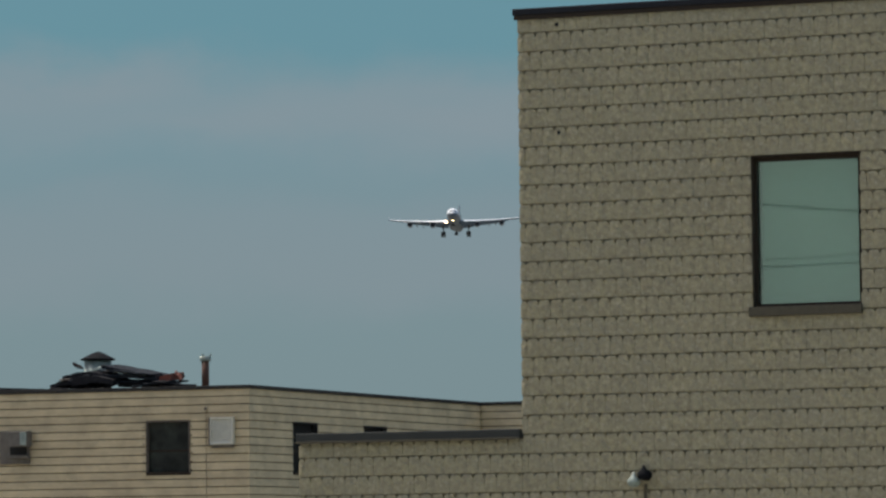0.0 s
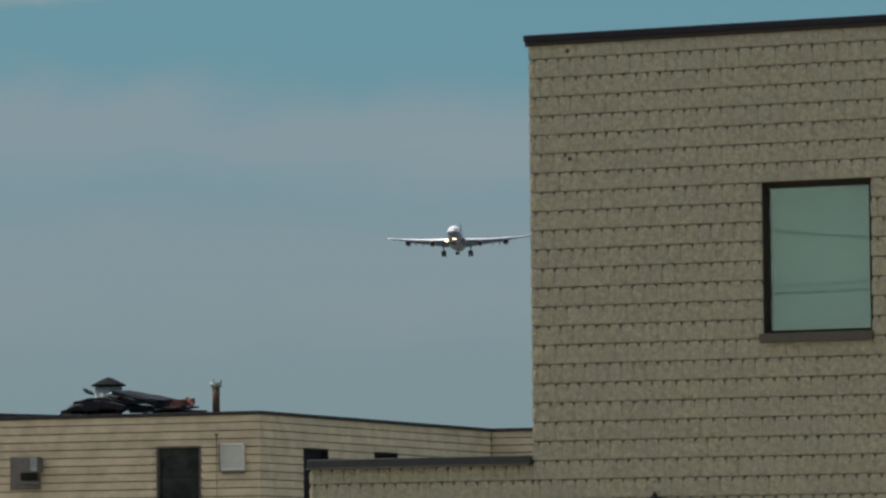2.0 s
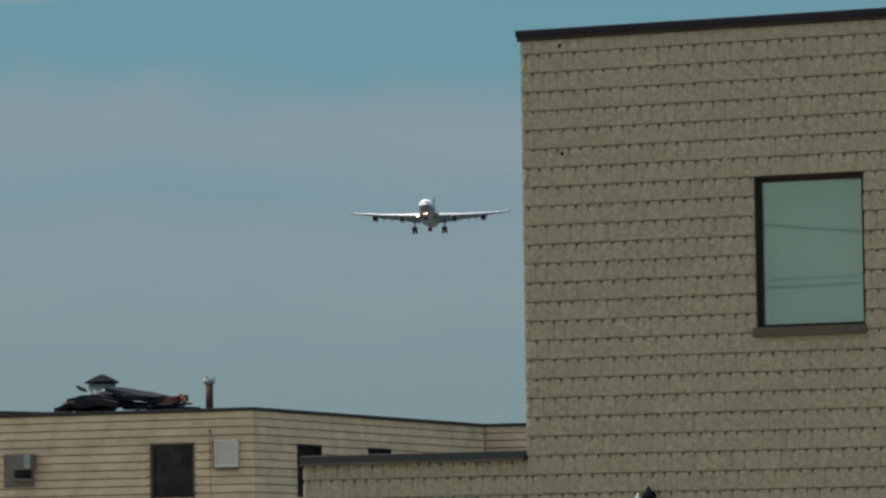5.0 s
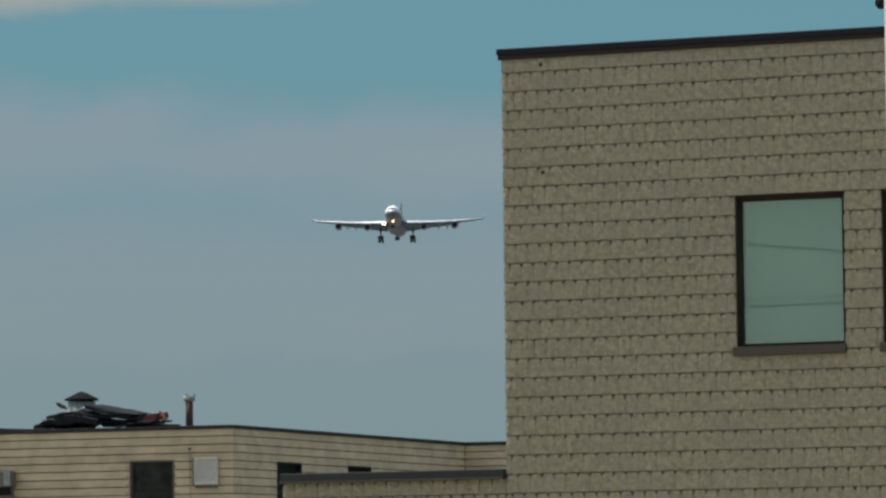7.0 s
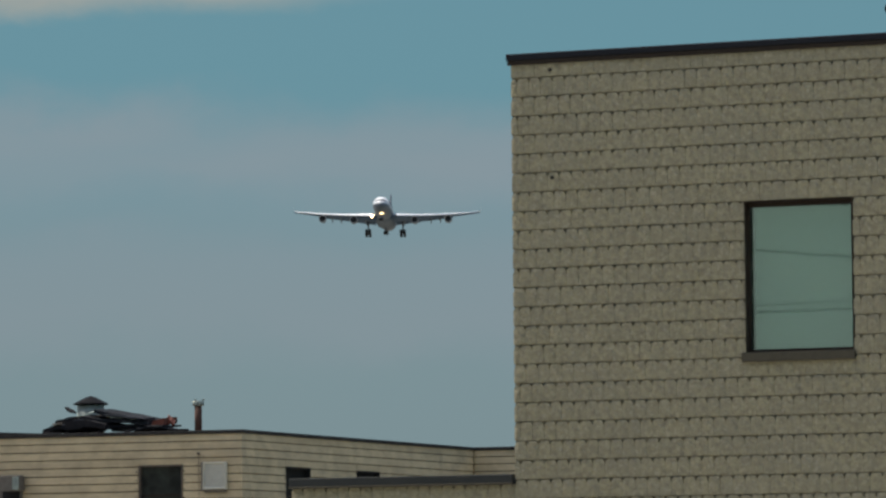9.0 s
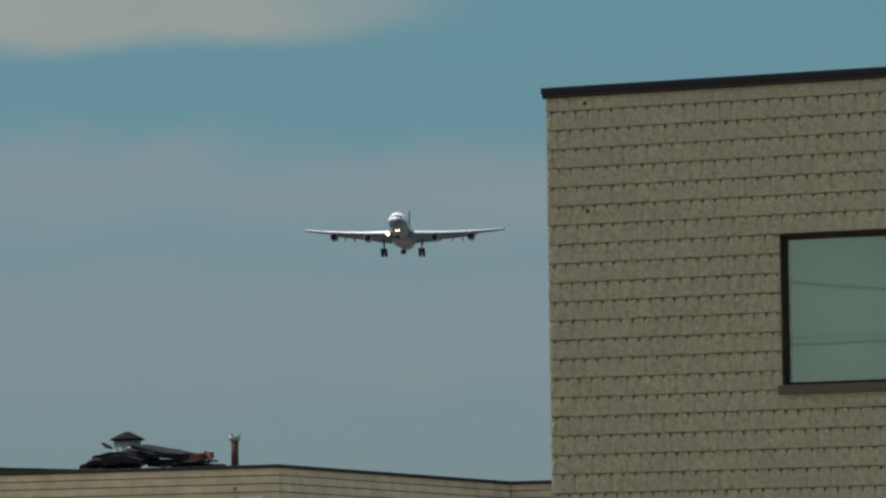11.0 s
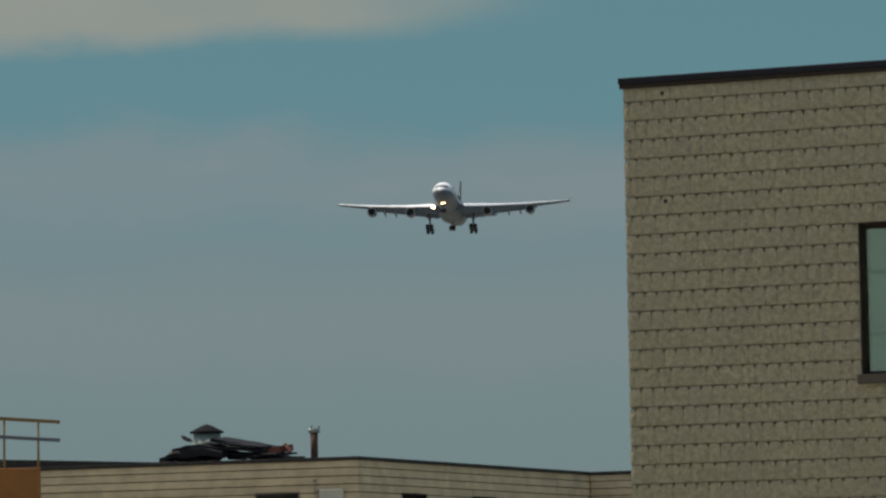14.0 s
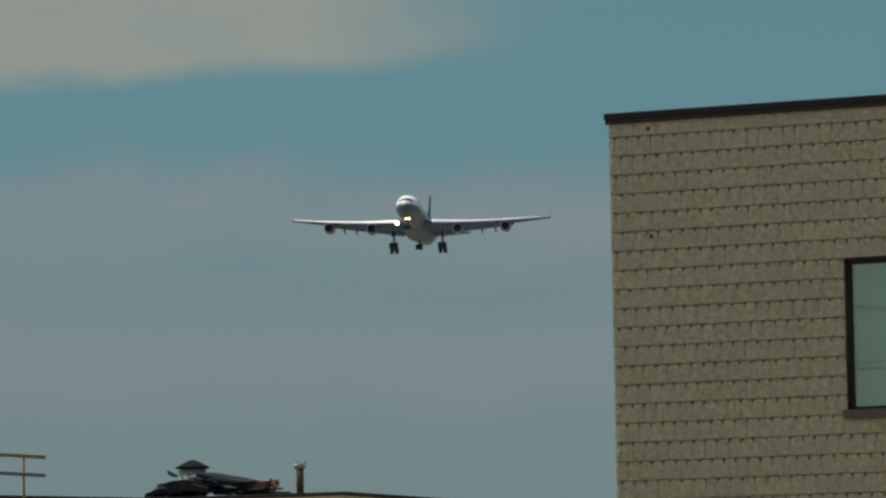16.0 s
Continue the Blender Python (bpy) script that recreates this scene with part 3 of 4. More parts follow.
# louvred exhaust box
x0, x1, z0, z1 = -0.949, -0.345, 4.321, 4.919
vent_box = empty("louvred_vent", SID @ pose(x0 + 0.03, -0.04, z0 + 0.05), "cream louvred exhaust vent on the siding", "vent")
w, h = x1 - x0, z1 - z0
part("housing", boxes(((0.052, -0.10, 0), (0.07, 0.0, h)), ((w - 0.03, -0.10, 0), (w, 0.0, h)), ((0.05, -0.10, h - 0.04), (w - 0.03, 0.0, h)), ((0.05, -0.10, 0), (w - 0.03, 0.0, 0.04)), ((0.05, -0.02, 0.04), (w - 0.03, 0.0, h - 0.04)), bevel=0.005), M_LOUVRE, vent_box, "cream sheet housing")
# grey strips draw the vent's shaded left side and the shadow below it
part("side_flange", boxes(((-0.01, -0.06, -0.03), (0.05, 0.0, h)), bevel=0.005), M_GREYBOX, vent_box, "grey strip for the housing's shaded left side")
part("lower_shadow_strip", boxes(((0.054, -0.03, -0.075), (w - 0.02, 0.0, -0.004)), bevel=0.005), M_GREYBOX, vent_box, "grey strip for the shadow below the vent")
for k in range(8):
    zz = 0.05 + k * (h - 0.09) / 8
    bm = bmesh.new()
    box(bm, (0.072, -0.044, -0.005), (w - 0.032, 0.044, 0.005), pose(0, -0.06, zz + 0.03, 64, 0, 0), bevel=0.003)
    part("slat", bm, M_LOUVRE, vent_box)
# small cable eye above it
eye = empty("cable_eye", SID @ pose(-0.997, -0.04, 5.169), "small dark cable fitting on the siding", "fitting")
bm = tube(bmesh.new(), (0, 0, 0), (0, -0.06, 0), 0.024, 0.032, 14)
part("eye_ring", bm, M_FRAME, eye, smooth=True)
part("eye_cable", tube(bmesh.new(), (0, -0.02, -0.03), (0, -0.02, -2.6), 0.006, seg=8), M_FRAME, eye, "thin brown cable")

# window air conditioner in a grey panel
x0, x1, z0, z1 = -6.08, -5.258, 4.025, 4.77
w, h = x1 - x0, z1 - z0
ac = empty("air_conditioner", SID @ pose(x0, -0.036, z0), "grey through-wall air conditioner with a dark grille", "air conditioner")
part("panel", boxes(((0, -0.03, 0), (w * 0.92, 0.0, h)), bevel=0.006), M_GREYBOX, ac)
part("cabinet", boxes(((w * 0.42, -0.32, h * 0.52), (w, -0.03, h * 0.97)), bevel=0.015), M_GREYBOX, ac)
part("cover", boxes(((w * 0.80, -0.33, h * 0.56), (w * 0.99, -0.322, h * 0.95)), bevel=0.002), M_GALV, ac, "pale metal cover")
part("grille", boxes(((w * 0.34, -0.06, h * 0.28), (w * 0.84, -0.032, h * 0.52)), bevel=0.004), M_BLACK, ac, "black grille opening")
part("tray", boxes(((w * 0.30, -0.16, h * 0.18), (w * 0.95, -0.032, h * 0.26)), bevel=0.006), M_GREYBOX, ac, "bent grey tray")

# rusty post in front of the siding
post = empty("rusty_post", SID @ pose(-3.065, -0.6, 0), "rust-coloured pointed steel post", "post")
part("shaft", tube(bmesh.new(), (0, 0, 0), (0, 0, 3.205 - 0.22), 0.07, seg=12), M_RUST, post)
part("tip", tube(bmesh.new(), (0, 0, 3.205 - 0.22), (0, 0, 3.205), 0.07, 0.02, 12), M_RUST, post)

# ---------------------------------------------------------------- things on the roof
RY, RZ = 1.2, ROOF_Z + 0.03
# roof ventilator: curb, drum, cone cap on stays
VX, VB, VC, VA, VR, VD = -4.373, 6.352, 6.405, 6.574, 0.392, 0.308  # centre, drum top, cap rim, apex, cap radius, drum radius
roof_vent = empty("roof_ventilator", SID @ pose(VX, RY + 0.3, RZ), "galvanised roof ventilator with a dark conical cap", "ventilator")
part("drum", tube(bmesh.new(), (0, 0, 0), (0, 0, VB - RZ), VD, seg=28), M_GALV, roof_vent, "pale galvanised drum", True)
bm = bmesh.new()
rings = [[(r * math.cos(a * math.tau / 28), r * math.sin(a * math.tau / 28), z) for a in range(28)] for r, z in ((VR * 0.98, VC - RZ - 0.03), (VR, VC - RZ), (VR * 0.35, VA - RZ - 0.04), (0.03, VA - RZ))]
part("cap", loft(bm, rings), M_VENTCAP, roof_vent, "dark conical rain cap")
for k in range(4):
    a = math.tau * (k + 0.5) / 4
    part("stay", tube(bmesh.new(), (VD * math.cos(a), VD * math.sin(a), VB - RZ - 0.1), (VD * math.cos(a), VD * math.sin(a), VC - RZ), 0.012, seg=8), M_GALV, roof_vent)
# flue pipe
flue = empty("flue_pipe", SID @ pose(-1.572, RY, RZ), "rusty brown flue pipe with a pale collar", "pipe")
FH = 6.414 - RZ
part("pipe", tube(bmesh.new(), (0, 0, 0), (0, 0, FH - 0.06), 0.083, seg=20), M_RUSTPIPE, flue, smooth=True)
bm = tube(bmesh.new(), (0, 0, FH - 0.14), (0, 0, FH - 0.03), 0.125, 0.13, 20)
part("collar", bm, M_GALV, flue, "pale metal collar", True)
for k in range(3):
    a = math.tau * k / 3 + 0.4
    part("lug", boxes(((-0.02, -0.012, 0), (0.02, 0.012, 0.06)), bevel=0.003), M_GALV, flue, m=pose(0.115 * math.cos(a), 0.115 * math.sin(a), FH - 0.04, 0, 0, math.degrees(a)))


def scrap(name, a, b, thick, deep, y, mat, label, category="scrap", bend=0.0, seed=1, taper=1.0):
    """A bent sheet or board lying between two points (x, z) of the roof, at depth y."""
    rnd = random.Random(seed)
    n = 6
    rings = []
    for i in range(n + 1):
        u = i / n
        x, z = a[0] + (b[0] - a[0]) * u, a[1] + (b[1] - a[1]) * u + bend * math.sin(math.pi * u)
        t = thick * (1 + (taper - 1) * u) * rnd.uniform(0.85, 1.1)
        z += rnd.uniform(-0.012, 0.012)
        dx = rnd.uniform(-0.05, 0.05) if i in (0, n) else 0.0
        rings.append([(x + dx, y - deep / 2, z - t / 2), (x - dx, y + deep / 2, z - t / 2 + 0.05), (x - dx, y + deep / 2, z + t / 2 + 0.05), (x + dx, y - deep / 2, z + t / 2)])
    bm = loft(bmesh.new(), rings)
    ob = part(name, bm, mat, m=SID.copy())
    return tagged(ob, label, category, "roof debris")


scrap("scrap_sheet", (-4.79, 5.96), (-4.27, 6.02), 0.07, 0.70, 0.90, M_SCRAP, "bent black roofing sheet lying on the roof", bend=0.02, seed=3, taper=1.5)
scrap("roofing_sheet", (-5.08, 5.765), (-4.187, 5.80), 0.10, 1.20, 1.10, M_SCRAP, "torn flat sheet of black roofing felt", bend=0.07, seed=4, taper=1.2)
scrap("scrap_felt", (-4.473, 5.846), (-3.445, 5.822), 0.179, 1.00, 0.80, M_SCRAP, "tangled black bundle of roofing felt", bend=0.06, seed=5, taper=0.7)
scrap("scrap_roll", (-4.472, 5.965), (-4.126, 5.999), 0.116, 0.60, 1.00, M_SCRAP, "crumpled black felt roll", bend=0.02, seed=6, taper=0.6)
scrap("scrap_roll", (-3.977, 6.039), (-3.416, 5.811), 0.127, 0.60, 0.90, M_SCRAP, "crumpled black felt offcut", bend=0.03, seed=7, taper=0.7)
scrap("broken_board", (-4.80, 5.90), (-4.55, 5.93), 0.035, 0.50, 0.70, M_FRAME, "short brown board end", bend=0.00, seed=8, taper=1.0)
scrap("scrap_board", (-4.902, 5.856), (-4.472, 5.911), 0.047, 0.50, 0.80, M_SCRAP_GREY, "thin grey board lying across felt", bend=0.00, seed=9, taper=1.0)
scrap("metal_sheet", (-3.592, 6.083), (-2.589, 5.962), 0.042, 0.70, 0.80, M_SCRAP_GREY, "thin folded grey sheet", bend=0.01, seed=10, taper=0.8)
scrap("metal_sheet", (-3.935, 6.19), (-2.501, 5.933), 0.084, 1.10, 1.20, M_SCRAP_GREY, "long grey metal sheet sloping down over scrap", bend=0.00, seed=11, taper=0.7)
scrap("metal_sheet", (-3.889, 5.983), (-2.530, 5.886), 0.084, 1.00, 1.00, M_SCRAP_GREY, "dented grey metal sheet under another", bend=0.02, seed=12, taper=0.8)
scrap("scrap_board", (-3.534, 5.856), (-2.003, 5.788), 0.047, 0.70, 0.90, M_SCRAP_GREY, "pale grey board across the scrap", bend=0.00, seed=13, taper=0.9)
scrap("roofing_sheet", (-3.475, 5.758), (-2.062, 5.698), 0.084, 1.10, 1.20, M_SCRAP, "flat dark sheet of roofing scrap", bend=0.03, seed=14, taper=0.8)
scrap("rusty_offcut", (-2.46, 5.875), (-2.12, 5.925), 0.085, 0.60, 0.90, M_RUST, "rust-orange crumpled metal offcut", bend=0.0, seed=15, taper=1.9)
scrap("rusty_offcut", (-2.16, 5.96), (-1.99, 5.84), 0.12, 0.15, 0.85, M_RUST, "torn rust-orange metal corner", bend=0.02, seed=25, taper=0.35)
scrap("bent_rod", (-2.05, 5.78), (-1.93, 5.93), 0.034, 0.05, 0.80, M_SCRAP, "short dark bent rod", bend=-0.035, seed=16, taper=0.8)
scrap("broken_board", (-4.89, 6.265), (-4.67, 6.185), 0.042, 0.06, 1.30, M_SCRAP, "broken dark board end sticking up", bend=0.00, seed=17, taper=0.8)
scrap("torn_flashing", (-4.10, 6.095), (-3.90, 6.15), 0.045, 0.20, 0.75, M_GALV, "torn pale flashing strip", bend=0.02, seed=18, taper=0.7)
scrap("torn_flashing", (-4.30, 5.93), (-4.08, 5.97), 0.05, 0.20, 0.50, M_SCRAP_GREY, "bent grey flashing piece", bend=0.03, seed=19, taper=1.0)
scrap("torn_flashing", (-4.574, 5.859), (-4.294, 5.821), 0.058, 0.30, 0.50, M_SCRAP_GREY, "grey metal scrap end", bend=0.00, seed=20, taper=1.0)
scrap("scrap_felt", (-4.05, 6.03), (-3.62, 5.80), 0.10, 0.25, 0.62, M_SCRAP, "curled black strip of roofing felt", bend=0.06, seed=41, taper=0.5)
scrap("scrap_felt", (-4.42, 5.78), (-4.14, 6.02), 0.09, 0.25, 0.58, M_SCRAP, "upturned black strip of roofing felt", bend=0.03, seed=42, taper=0.7)
scrap("scrap_board", (-3.55, 6.055), (-2.75, 5.965), 0.018, 0.10, 0.66, M_GALV, "thin pale strip of metal edging", bend=0.0, seed=43, taper=0.6)
rnd = random.Random(31)
for k in range(16):
    x = -4.86 + 2.58 * (k + rnd.random()) / 16
    z = RZ + 0.04 + rnd.random() * 0.16
    t = rnd.uniform(-0.5, 0.5)
    n = rnd.uniform(0.10, 0.26)
    scrap("scrap_fragment", (x - n * math.cos(t), z - n * math.sin(t) * 0.6), (x + n * math.cos(t), z + n * math.sin(t) * 0.6), rnd.uniform(0.03, 0.07), 0.3, rnd.uniform(0.5, 1.0), M_SCRAP_GREY if k % 5 == 2 else M_SCRAP, "ragged dark fragment of torn roofing", bend=rnd.uniform(-0.03, 0.05), seed=50 + k, taper=rnd.uniform(0.5, 1.0))

# ---------------------------------------------------------------- orange container with a railing
OR = pose(-9.901, 92.0, 0, 0, 0, 8)
orange = empty("orange_container", OR, "orange steel site container with a yellow guard rail", "container")
OH = 5.079
part("shell", boxes(((-6.0, 0, 0.1), (0, 2.4, OH)), bevel=0.03), M_ORANGE, orange)
for x in (-5.95, -0.11):
    part("corner_post", boxes(((x, -0.015, 0), (x + 0.12, 0.1, OH + 0.012)), bevel=0.01), M_ORANGE, orange)
RAILS = (5.672, 6.025)
for k in range(7):
    x = -0.03 - k * 0.656
    part("rail_post", tube(bmesh.new(), (x, 0.03, OH - 0.35), (x, 0.03, RAILS[1] + 0.03 - (x + 0.62) * 0.07), 0.024, seg=12), M_YELLOW, orange, smooth=True)
for k, z in enumerate(RAILS):
    # the rails sag towards their free end
    bm = bmesh.new()
    box(bm, (-5.3, -0.03, -0.035), (0.394 + 0.62, 0.0, 0.035), pose(-0.62, 0, z, 0, 4.0, 0), bevel=0.008)
    part("guard_rail", bm, M_YELLOW if k else M_STRUT, orange, "yellow top rail" if k else "grey middle rail")

# ---------------------------------------------------------------- overhead cables along the side street, mirrored in the window
WAY, MID = Vector((0.92, -0.39, 0)), Vector((-13.0, 30.0, 0))
for z0, slope, curve, thick in ((7.2, -0.105, 0.004, 0.012), (6.45, 0.02, 0.003, 0.007), (6.33, 0.012, 0.003, 0.011), (8.0, -0.06, 0.0045, 0.009)):
    cable = empty("overhead_cable", pose(MID.x, MID.y, 0), "black overhead cable strung between wooden poles", "cable", "overhead cables")
    rings = []
    for i in range(41):
        u = -26 + 52 * i / 40
        c = WAY * u + Vector((0, 0, z0 + slope * u + curve * u * u))
        rings.append([(c.x + thick * math.cos(a * math.tau / 8) * 0.39, c.y + thick * math.cos(a * math.tau / 8) * 0.92, c.z + thick * math.sin(a * math.tau / 8)) for a in range(8)])
    part("cable_strand", loft(bmesh.new(), rings), M_CABLE, cable)
for u, height in ((-26, 14.0), (26, 10.5)):
    p = MID + WAY * u
    pole = empty("utility_pole", pose(p.x, p.y, 0, 0, 0, -23), "weathered wooden utility pole carrying cables", "pole", "utility poles")
    part("shaft", tube(bmesh.new(), (0, 0.1, 0), (0, 0.1, height), 0.16, 0.11, 16), M_WOOD, pole)
    part("crossarm", boxes(((-0.06, -1.1, height - 0.9), (0.06, 1.2, height - 0.75)), bevel=0.01), M_WOOD, pole)

# ---------------------------------------------------------------- four-engined airliner
plane = empty("airliner", pose(0, 2000, 150, 0, 0, 180), "white four-engined airliner with its landing gear down", "airplane")


def circle(r, y, z=0.0, n=40, sx=1.0, sz=1.0, x=0.0):
    return [(x + r * sx * math.cos(a * math.tau / n), y, z + r * sz * math.sin(a * math.tau / n)) for a in range(n)]


HULL = ((31.8, 0.05, -0.98), (31.6, 0.46, -0.96), (31.1, 0.94, -0.90), (30.3, 1.40, -0.80), (29.2, 1.84, -0.64), (27.8, 2.24, -0.42), (26.2, 2.55, -0.22), (24.0, 2.76, -0.06), (21.0, 2.82, 0), (10, 2.82, 0), (0, 2.82, 0), (-12, 2.82, 0), (-17, 2.72, 0.08), (-22, 2.30, 0.42), (-26, 1.75, 0.85), (-29, 1.15, 1.2), (-31, 0.55, 1.5), (-31.8, 0.15, 1.6))


def hull_point(y, angle, lift=0.0):
    """A point of the hull at station y and angle round it, lift metres proud."""
    for (y0, r0, z0), (y1, r1, z1) in zip(HULL, HULL[1:]):
        if y1 <= y <= y0:
            u = (y0 - y) / (y0 - y1)
            r, z = r0 + (r1 - r0) * u + lift, z0 + (z1 - z0) * u
            return Vector((r * math.cos(angle), y, z + r * math.sin(angle)))
    return Vector((0, y, 0))


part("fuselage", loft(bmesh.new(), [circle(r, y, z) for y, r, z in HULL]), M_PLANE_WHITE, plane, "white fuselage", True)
bm = loft(bmesh.new(), [circle(0.3, 10.5, -2.4, sx=1, sz=0.6), circle(2.1, 8.0, -1.9, sx=1.15, sz=0.75), circle(2.5, 4.0, -1.85, sx=1.25, sz=0.75), circle(2.5, -5.0, -1.85, sx=1.25, sz=0.75), circle(1.9, -9.0, -1.8, sx=1.1, sz=0.7), circle(0.3, -12.0, -2.2, sx=1, sz=0.6)])
part("belly_fairing", bm, M_PLANE_GREY, plane, "grey belly fairing", True)
# cockpit glazing: six panes wrapped round the nose
for k in range(6):
    a0, a1 = 146 - k * 19.0, 146 - k * 19.0 - 17.5
    ring, inner = [], []
    for a, low in ((a0, True), (a1, True), (a1, False), (a0, False)):
        side_way = abs(math.cos(radians(a)))
        y = 30.75 - 1.3 * side_way if low else 29.35 - 1.0 * side_way
        ring.append(hull_point(y, radians(a), 0.05))
        inner.append(hull_point(y, radians(a), -0.05))
    part("windscreen_pane", loft(bmesh.new(), [inner, ring]), M_COCKPIT, plane, "dark cockpit pane")
# rows of cabin windows and doors along both sides
for side in (-1, 1):
    bm = bmesh.new()
    for k in range(60):
        y = 22.0 - k * 0.62
        if abs(y - 5) < 0.8:
            continue
        box(bm, (-0.02, -0.12, -0.17), (0.02, 0.12, 0.17), pose(side * 2.79, y, 0.45))
    ob = part("cabin_window_row", bm, M_COCKPIT, plane, "row of small dark cabin windows")
    for y in (24.3, 11.5, -6.0, -20.0):
        r = 2.79 if -15 < y < 22 else 2.62
        part("cabin_door", boxes(((-0.03, -0.5, -0.95), (0.03, 0.5, 0.95)), bevel=0.02), M_PLANE_GREY, plane, m=pose(side * (r if y > 0 or y > -15 else 2.45), y, 0.3))

SECTION = ((1.0, 0.0), (0.8, 0.045), (0.55, 0.075), (0.3, 0.082), (0.12, 0.062), (0.03, 0.032), (0.0, 0.0), (0.03, -0.024), (0.12, -0.04), (0.3, -0.052), (0.55, -0.045), (0.8, -0.02))


def wing_point(u):
    """Leading edge x, y, z and chord of the wing at span share u (0 root, 1 tip)."""
    x = 2.0 + 28.5 * u
    y = 10.4 - 17.6 * u
    z = -1.45 + 2.0 * u + 1.7 * u * u
    chord = 12.0 * (1 - u / 0.36) + 7.4 * (u / 0.36) if u < 0.36 else 7.4 + (2.4 - 7.4) * (u - 0.36) / 0.64
    return x, y, z, chord


def airfoil(side, u):
    x, y, z, c = wing_point(u)
    ts = 1.25 - 0.25 * u
    pts = []
    for a, b in SECTION:
        pts.append((side * x, y - a * c, z + b * c * ts - a * c * 0.05 * (1 - u)))
    return pts


for side in (-1, 1):
    us = [0, 0.08, 0.18, 0.28, 0.36, 0.5, 0.65, 0.8, 0.92, 1.0]
    bm = loft(bmesh.new(), [airfoil(side, u) for u in us])
    wing = part("wing", bm, M_WING, plane, "grey swept wing", True)
    # drooped slats along the leading edge
    for u0, u1 in ((0.07, 0.261), (0.262, 0.451), (0.452, 0.621), (0.622, 0.811), (0.812, 0.99)):
        rings = []
        for u in (u0, (u0 + u1) / 2, u1):
            x, y, z, c = wing_point(u)
            d = 0.055 * c + 0.30
            rings.append([(side * x, y + 0.34, z + 0.0), (side * x, y + 0.28, z + 0.17), (side * x, y - d * 0.3, z + 0.045 * c + 0.14), (side * x, y - d, z + 0.066 * c + 0.14), (side * x, y - d * 0.3, z + 0.0), (side * x, y + 0.1, z - 0.03)])
        part("slat", loft(bmesh.new(), rings), M_SLAT, wing, "pale leading-edge slat")
    # flaps lowered behind the trailing edge
    for u0, u1 in ((0.05, 0.355), (0.358, 0.70)):
        rings = []
        for u in (u0, (u0 + u1) / 2, u1):
            x, y, z, c = wing_point(u)
            te, zt, fc = y - c * 0.97, z - c * 0.05 * (1 - u) + 0.02, 0.20 * c
            rings.append([(side * x, te + 0.5, zt - 0.10), (side * x, te + 0.3, zt + 0.16), (side * x, te - fc * 0.5, zt - fc * 0.10), (side * x, te - fc * 0.9, zt - fc * 0.34), (side * x, te - fc * 0.45, zt - fc * 0.28)])
        part("flap", loft(bmesh.new(), rings), M_WING, wing, "lowered flap")
    # flap track fairings
    for u in (0.155, 0.45, 0.555):
        x, y, z, c = wing_point(u)
        yb = y - c * 0.55
        bm = loft(bmesh.new(), [circle(0.05, yb + 1.2, z - 0.25, 14, x=side * x), circle(0.30, yb, z - 0.55, 14, 0.8, 1.2, side * x), circle(0.34, yb - 1.6, z - 0.85, 14, 0.8, 1.2, side * x), circle(0.26, yb - 3.2, z - 1.25, 14, 0.8, 1.2, side * x), circle(0.05, yb - 4.6, z - 1.6, 14, x=side * x)])
        part("flap_fairing", bm, M_PLANE_GREY, wing, "", True)
    # winglet
    x, y, z, c = wing_point(1.0)
    rings = []
    for u, w, ch in ((0.0, 0.0, 2.3), (0.25, 0.18, 1.9), (0.6, 0.42, 1.45), (1.0, 0.62, 0.9)):
        yy, zz, xx = y - u * 1.9 - 0.1, z + u * 2.1, x + w
        rings.append([(side * xx, yy, zz), (side * (xx + 0.05), yy - ch * 0.4, zz), (side * xx, yy - ch, zz), (side * (xx - 0.05), yy - ch * 0.4, zz)])
    part("winglet", loft(bmesh.new(), rings), M_PLANE_WHITE, wing, "white winglet")
    # engines under the wing
    for u, drop in ((0.281, 1.75), (0.655, 1.75)):
        x, y, z, c = wing_point(u)
        ez, ey = z - drop, y + 3.4
        bm = bmesh.new()
        prof = ((0.90, 0.0), (1.02, 0.22), (1.17, 0.10), (1.24, -0.35), (1.28, -1.3), (1.22, -2.6), (1.02, -3.9), (0.80, -4.7), (0.62, -4.9))
        rings = [circle(r, ey + dy, ez, 28, x=side * x) for r, dy in ((0.88, -1.0),) + prof]
        loft(bm, rings, cap=False)
        engine = part("engine", bm, M_NACELLE, plane, "grey turbofan engine under the wing", True)
        part("fan", loft(bmesh.new(), [circle(0.875, ey - 0.6, ez, 28, x=side * x), circle(0.875, ey - 0.75, ez, 28, x=side * x)]), M_FAN, engine, "dark fan disc")
        part("spinner", tube(bmesh.new(), (side * x, ey - 0.6, ez), (side * x, ey - 0.05, ez), 0.26, 0.02, 14), M_FAN, engine)
        bm = loft(bmesh.new(), [circle(0.93, ey + 0.05, ez, 28, x=side * x), circle(1.03, ey + 0.26, ez, 28, x=side * x), circle(1.185, ey + 0.10, ez, 28, x=side * x), circle(1.20, ey - 0.05, ez, 28, x=side * x)], cap=False)
        part("intake_lip", bm, M_NACELLE, engine, "grey intake lip", True)
        part("exhaust_cone", tube(bmesh.new(), (side * x, ey - 4.5, ez), (side * x, ey - 5.9, ez), 0.6, 0.12, 20), M_FAN, engine)
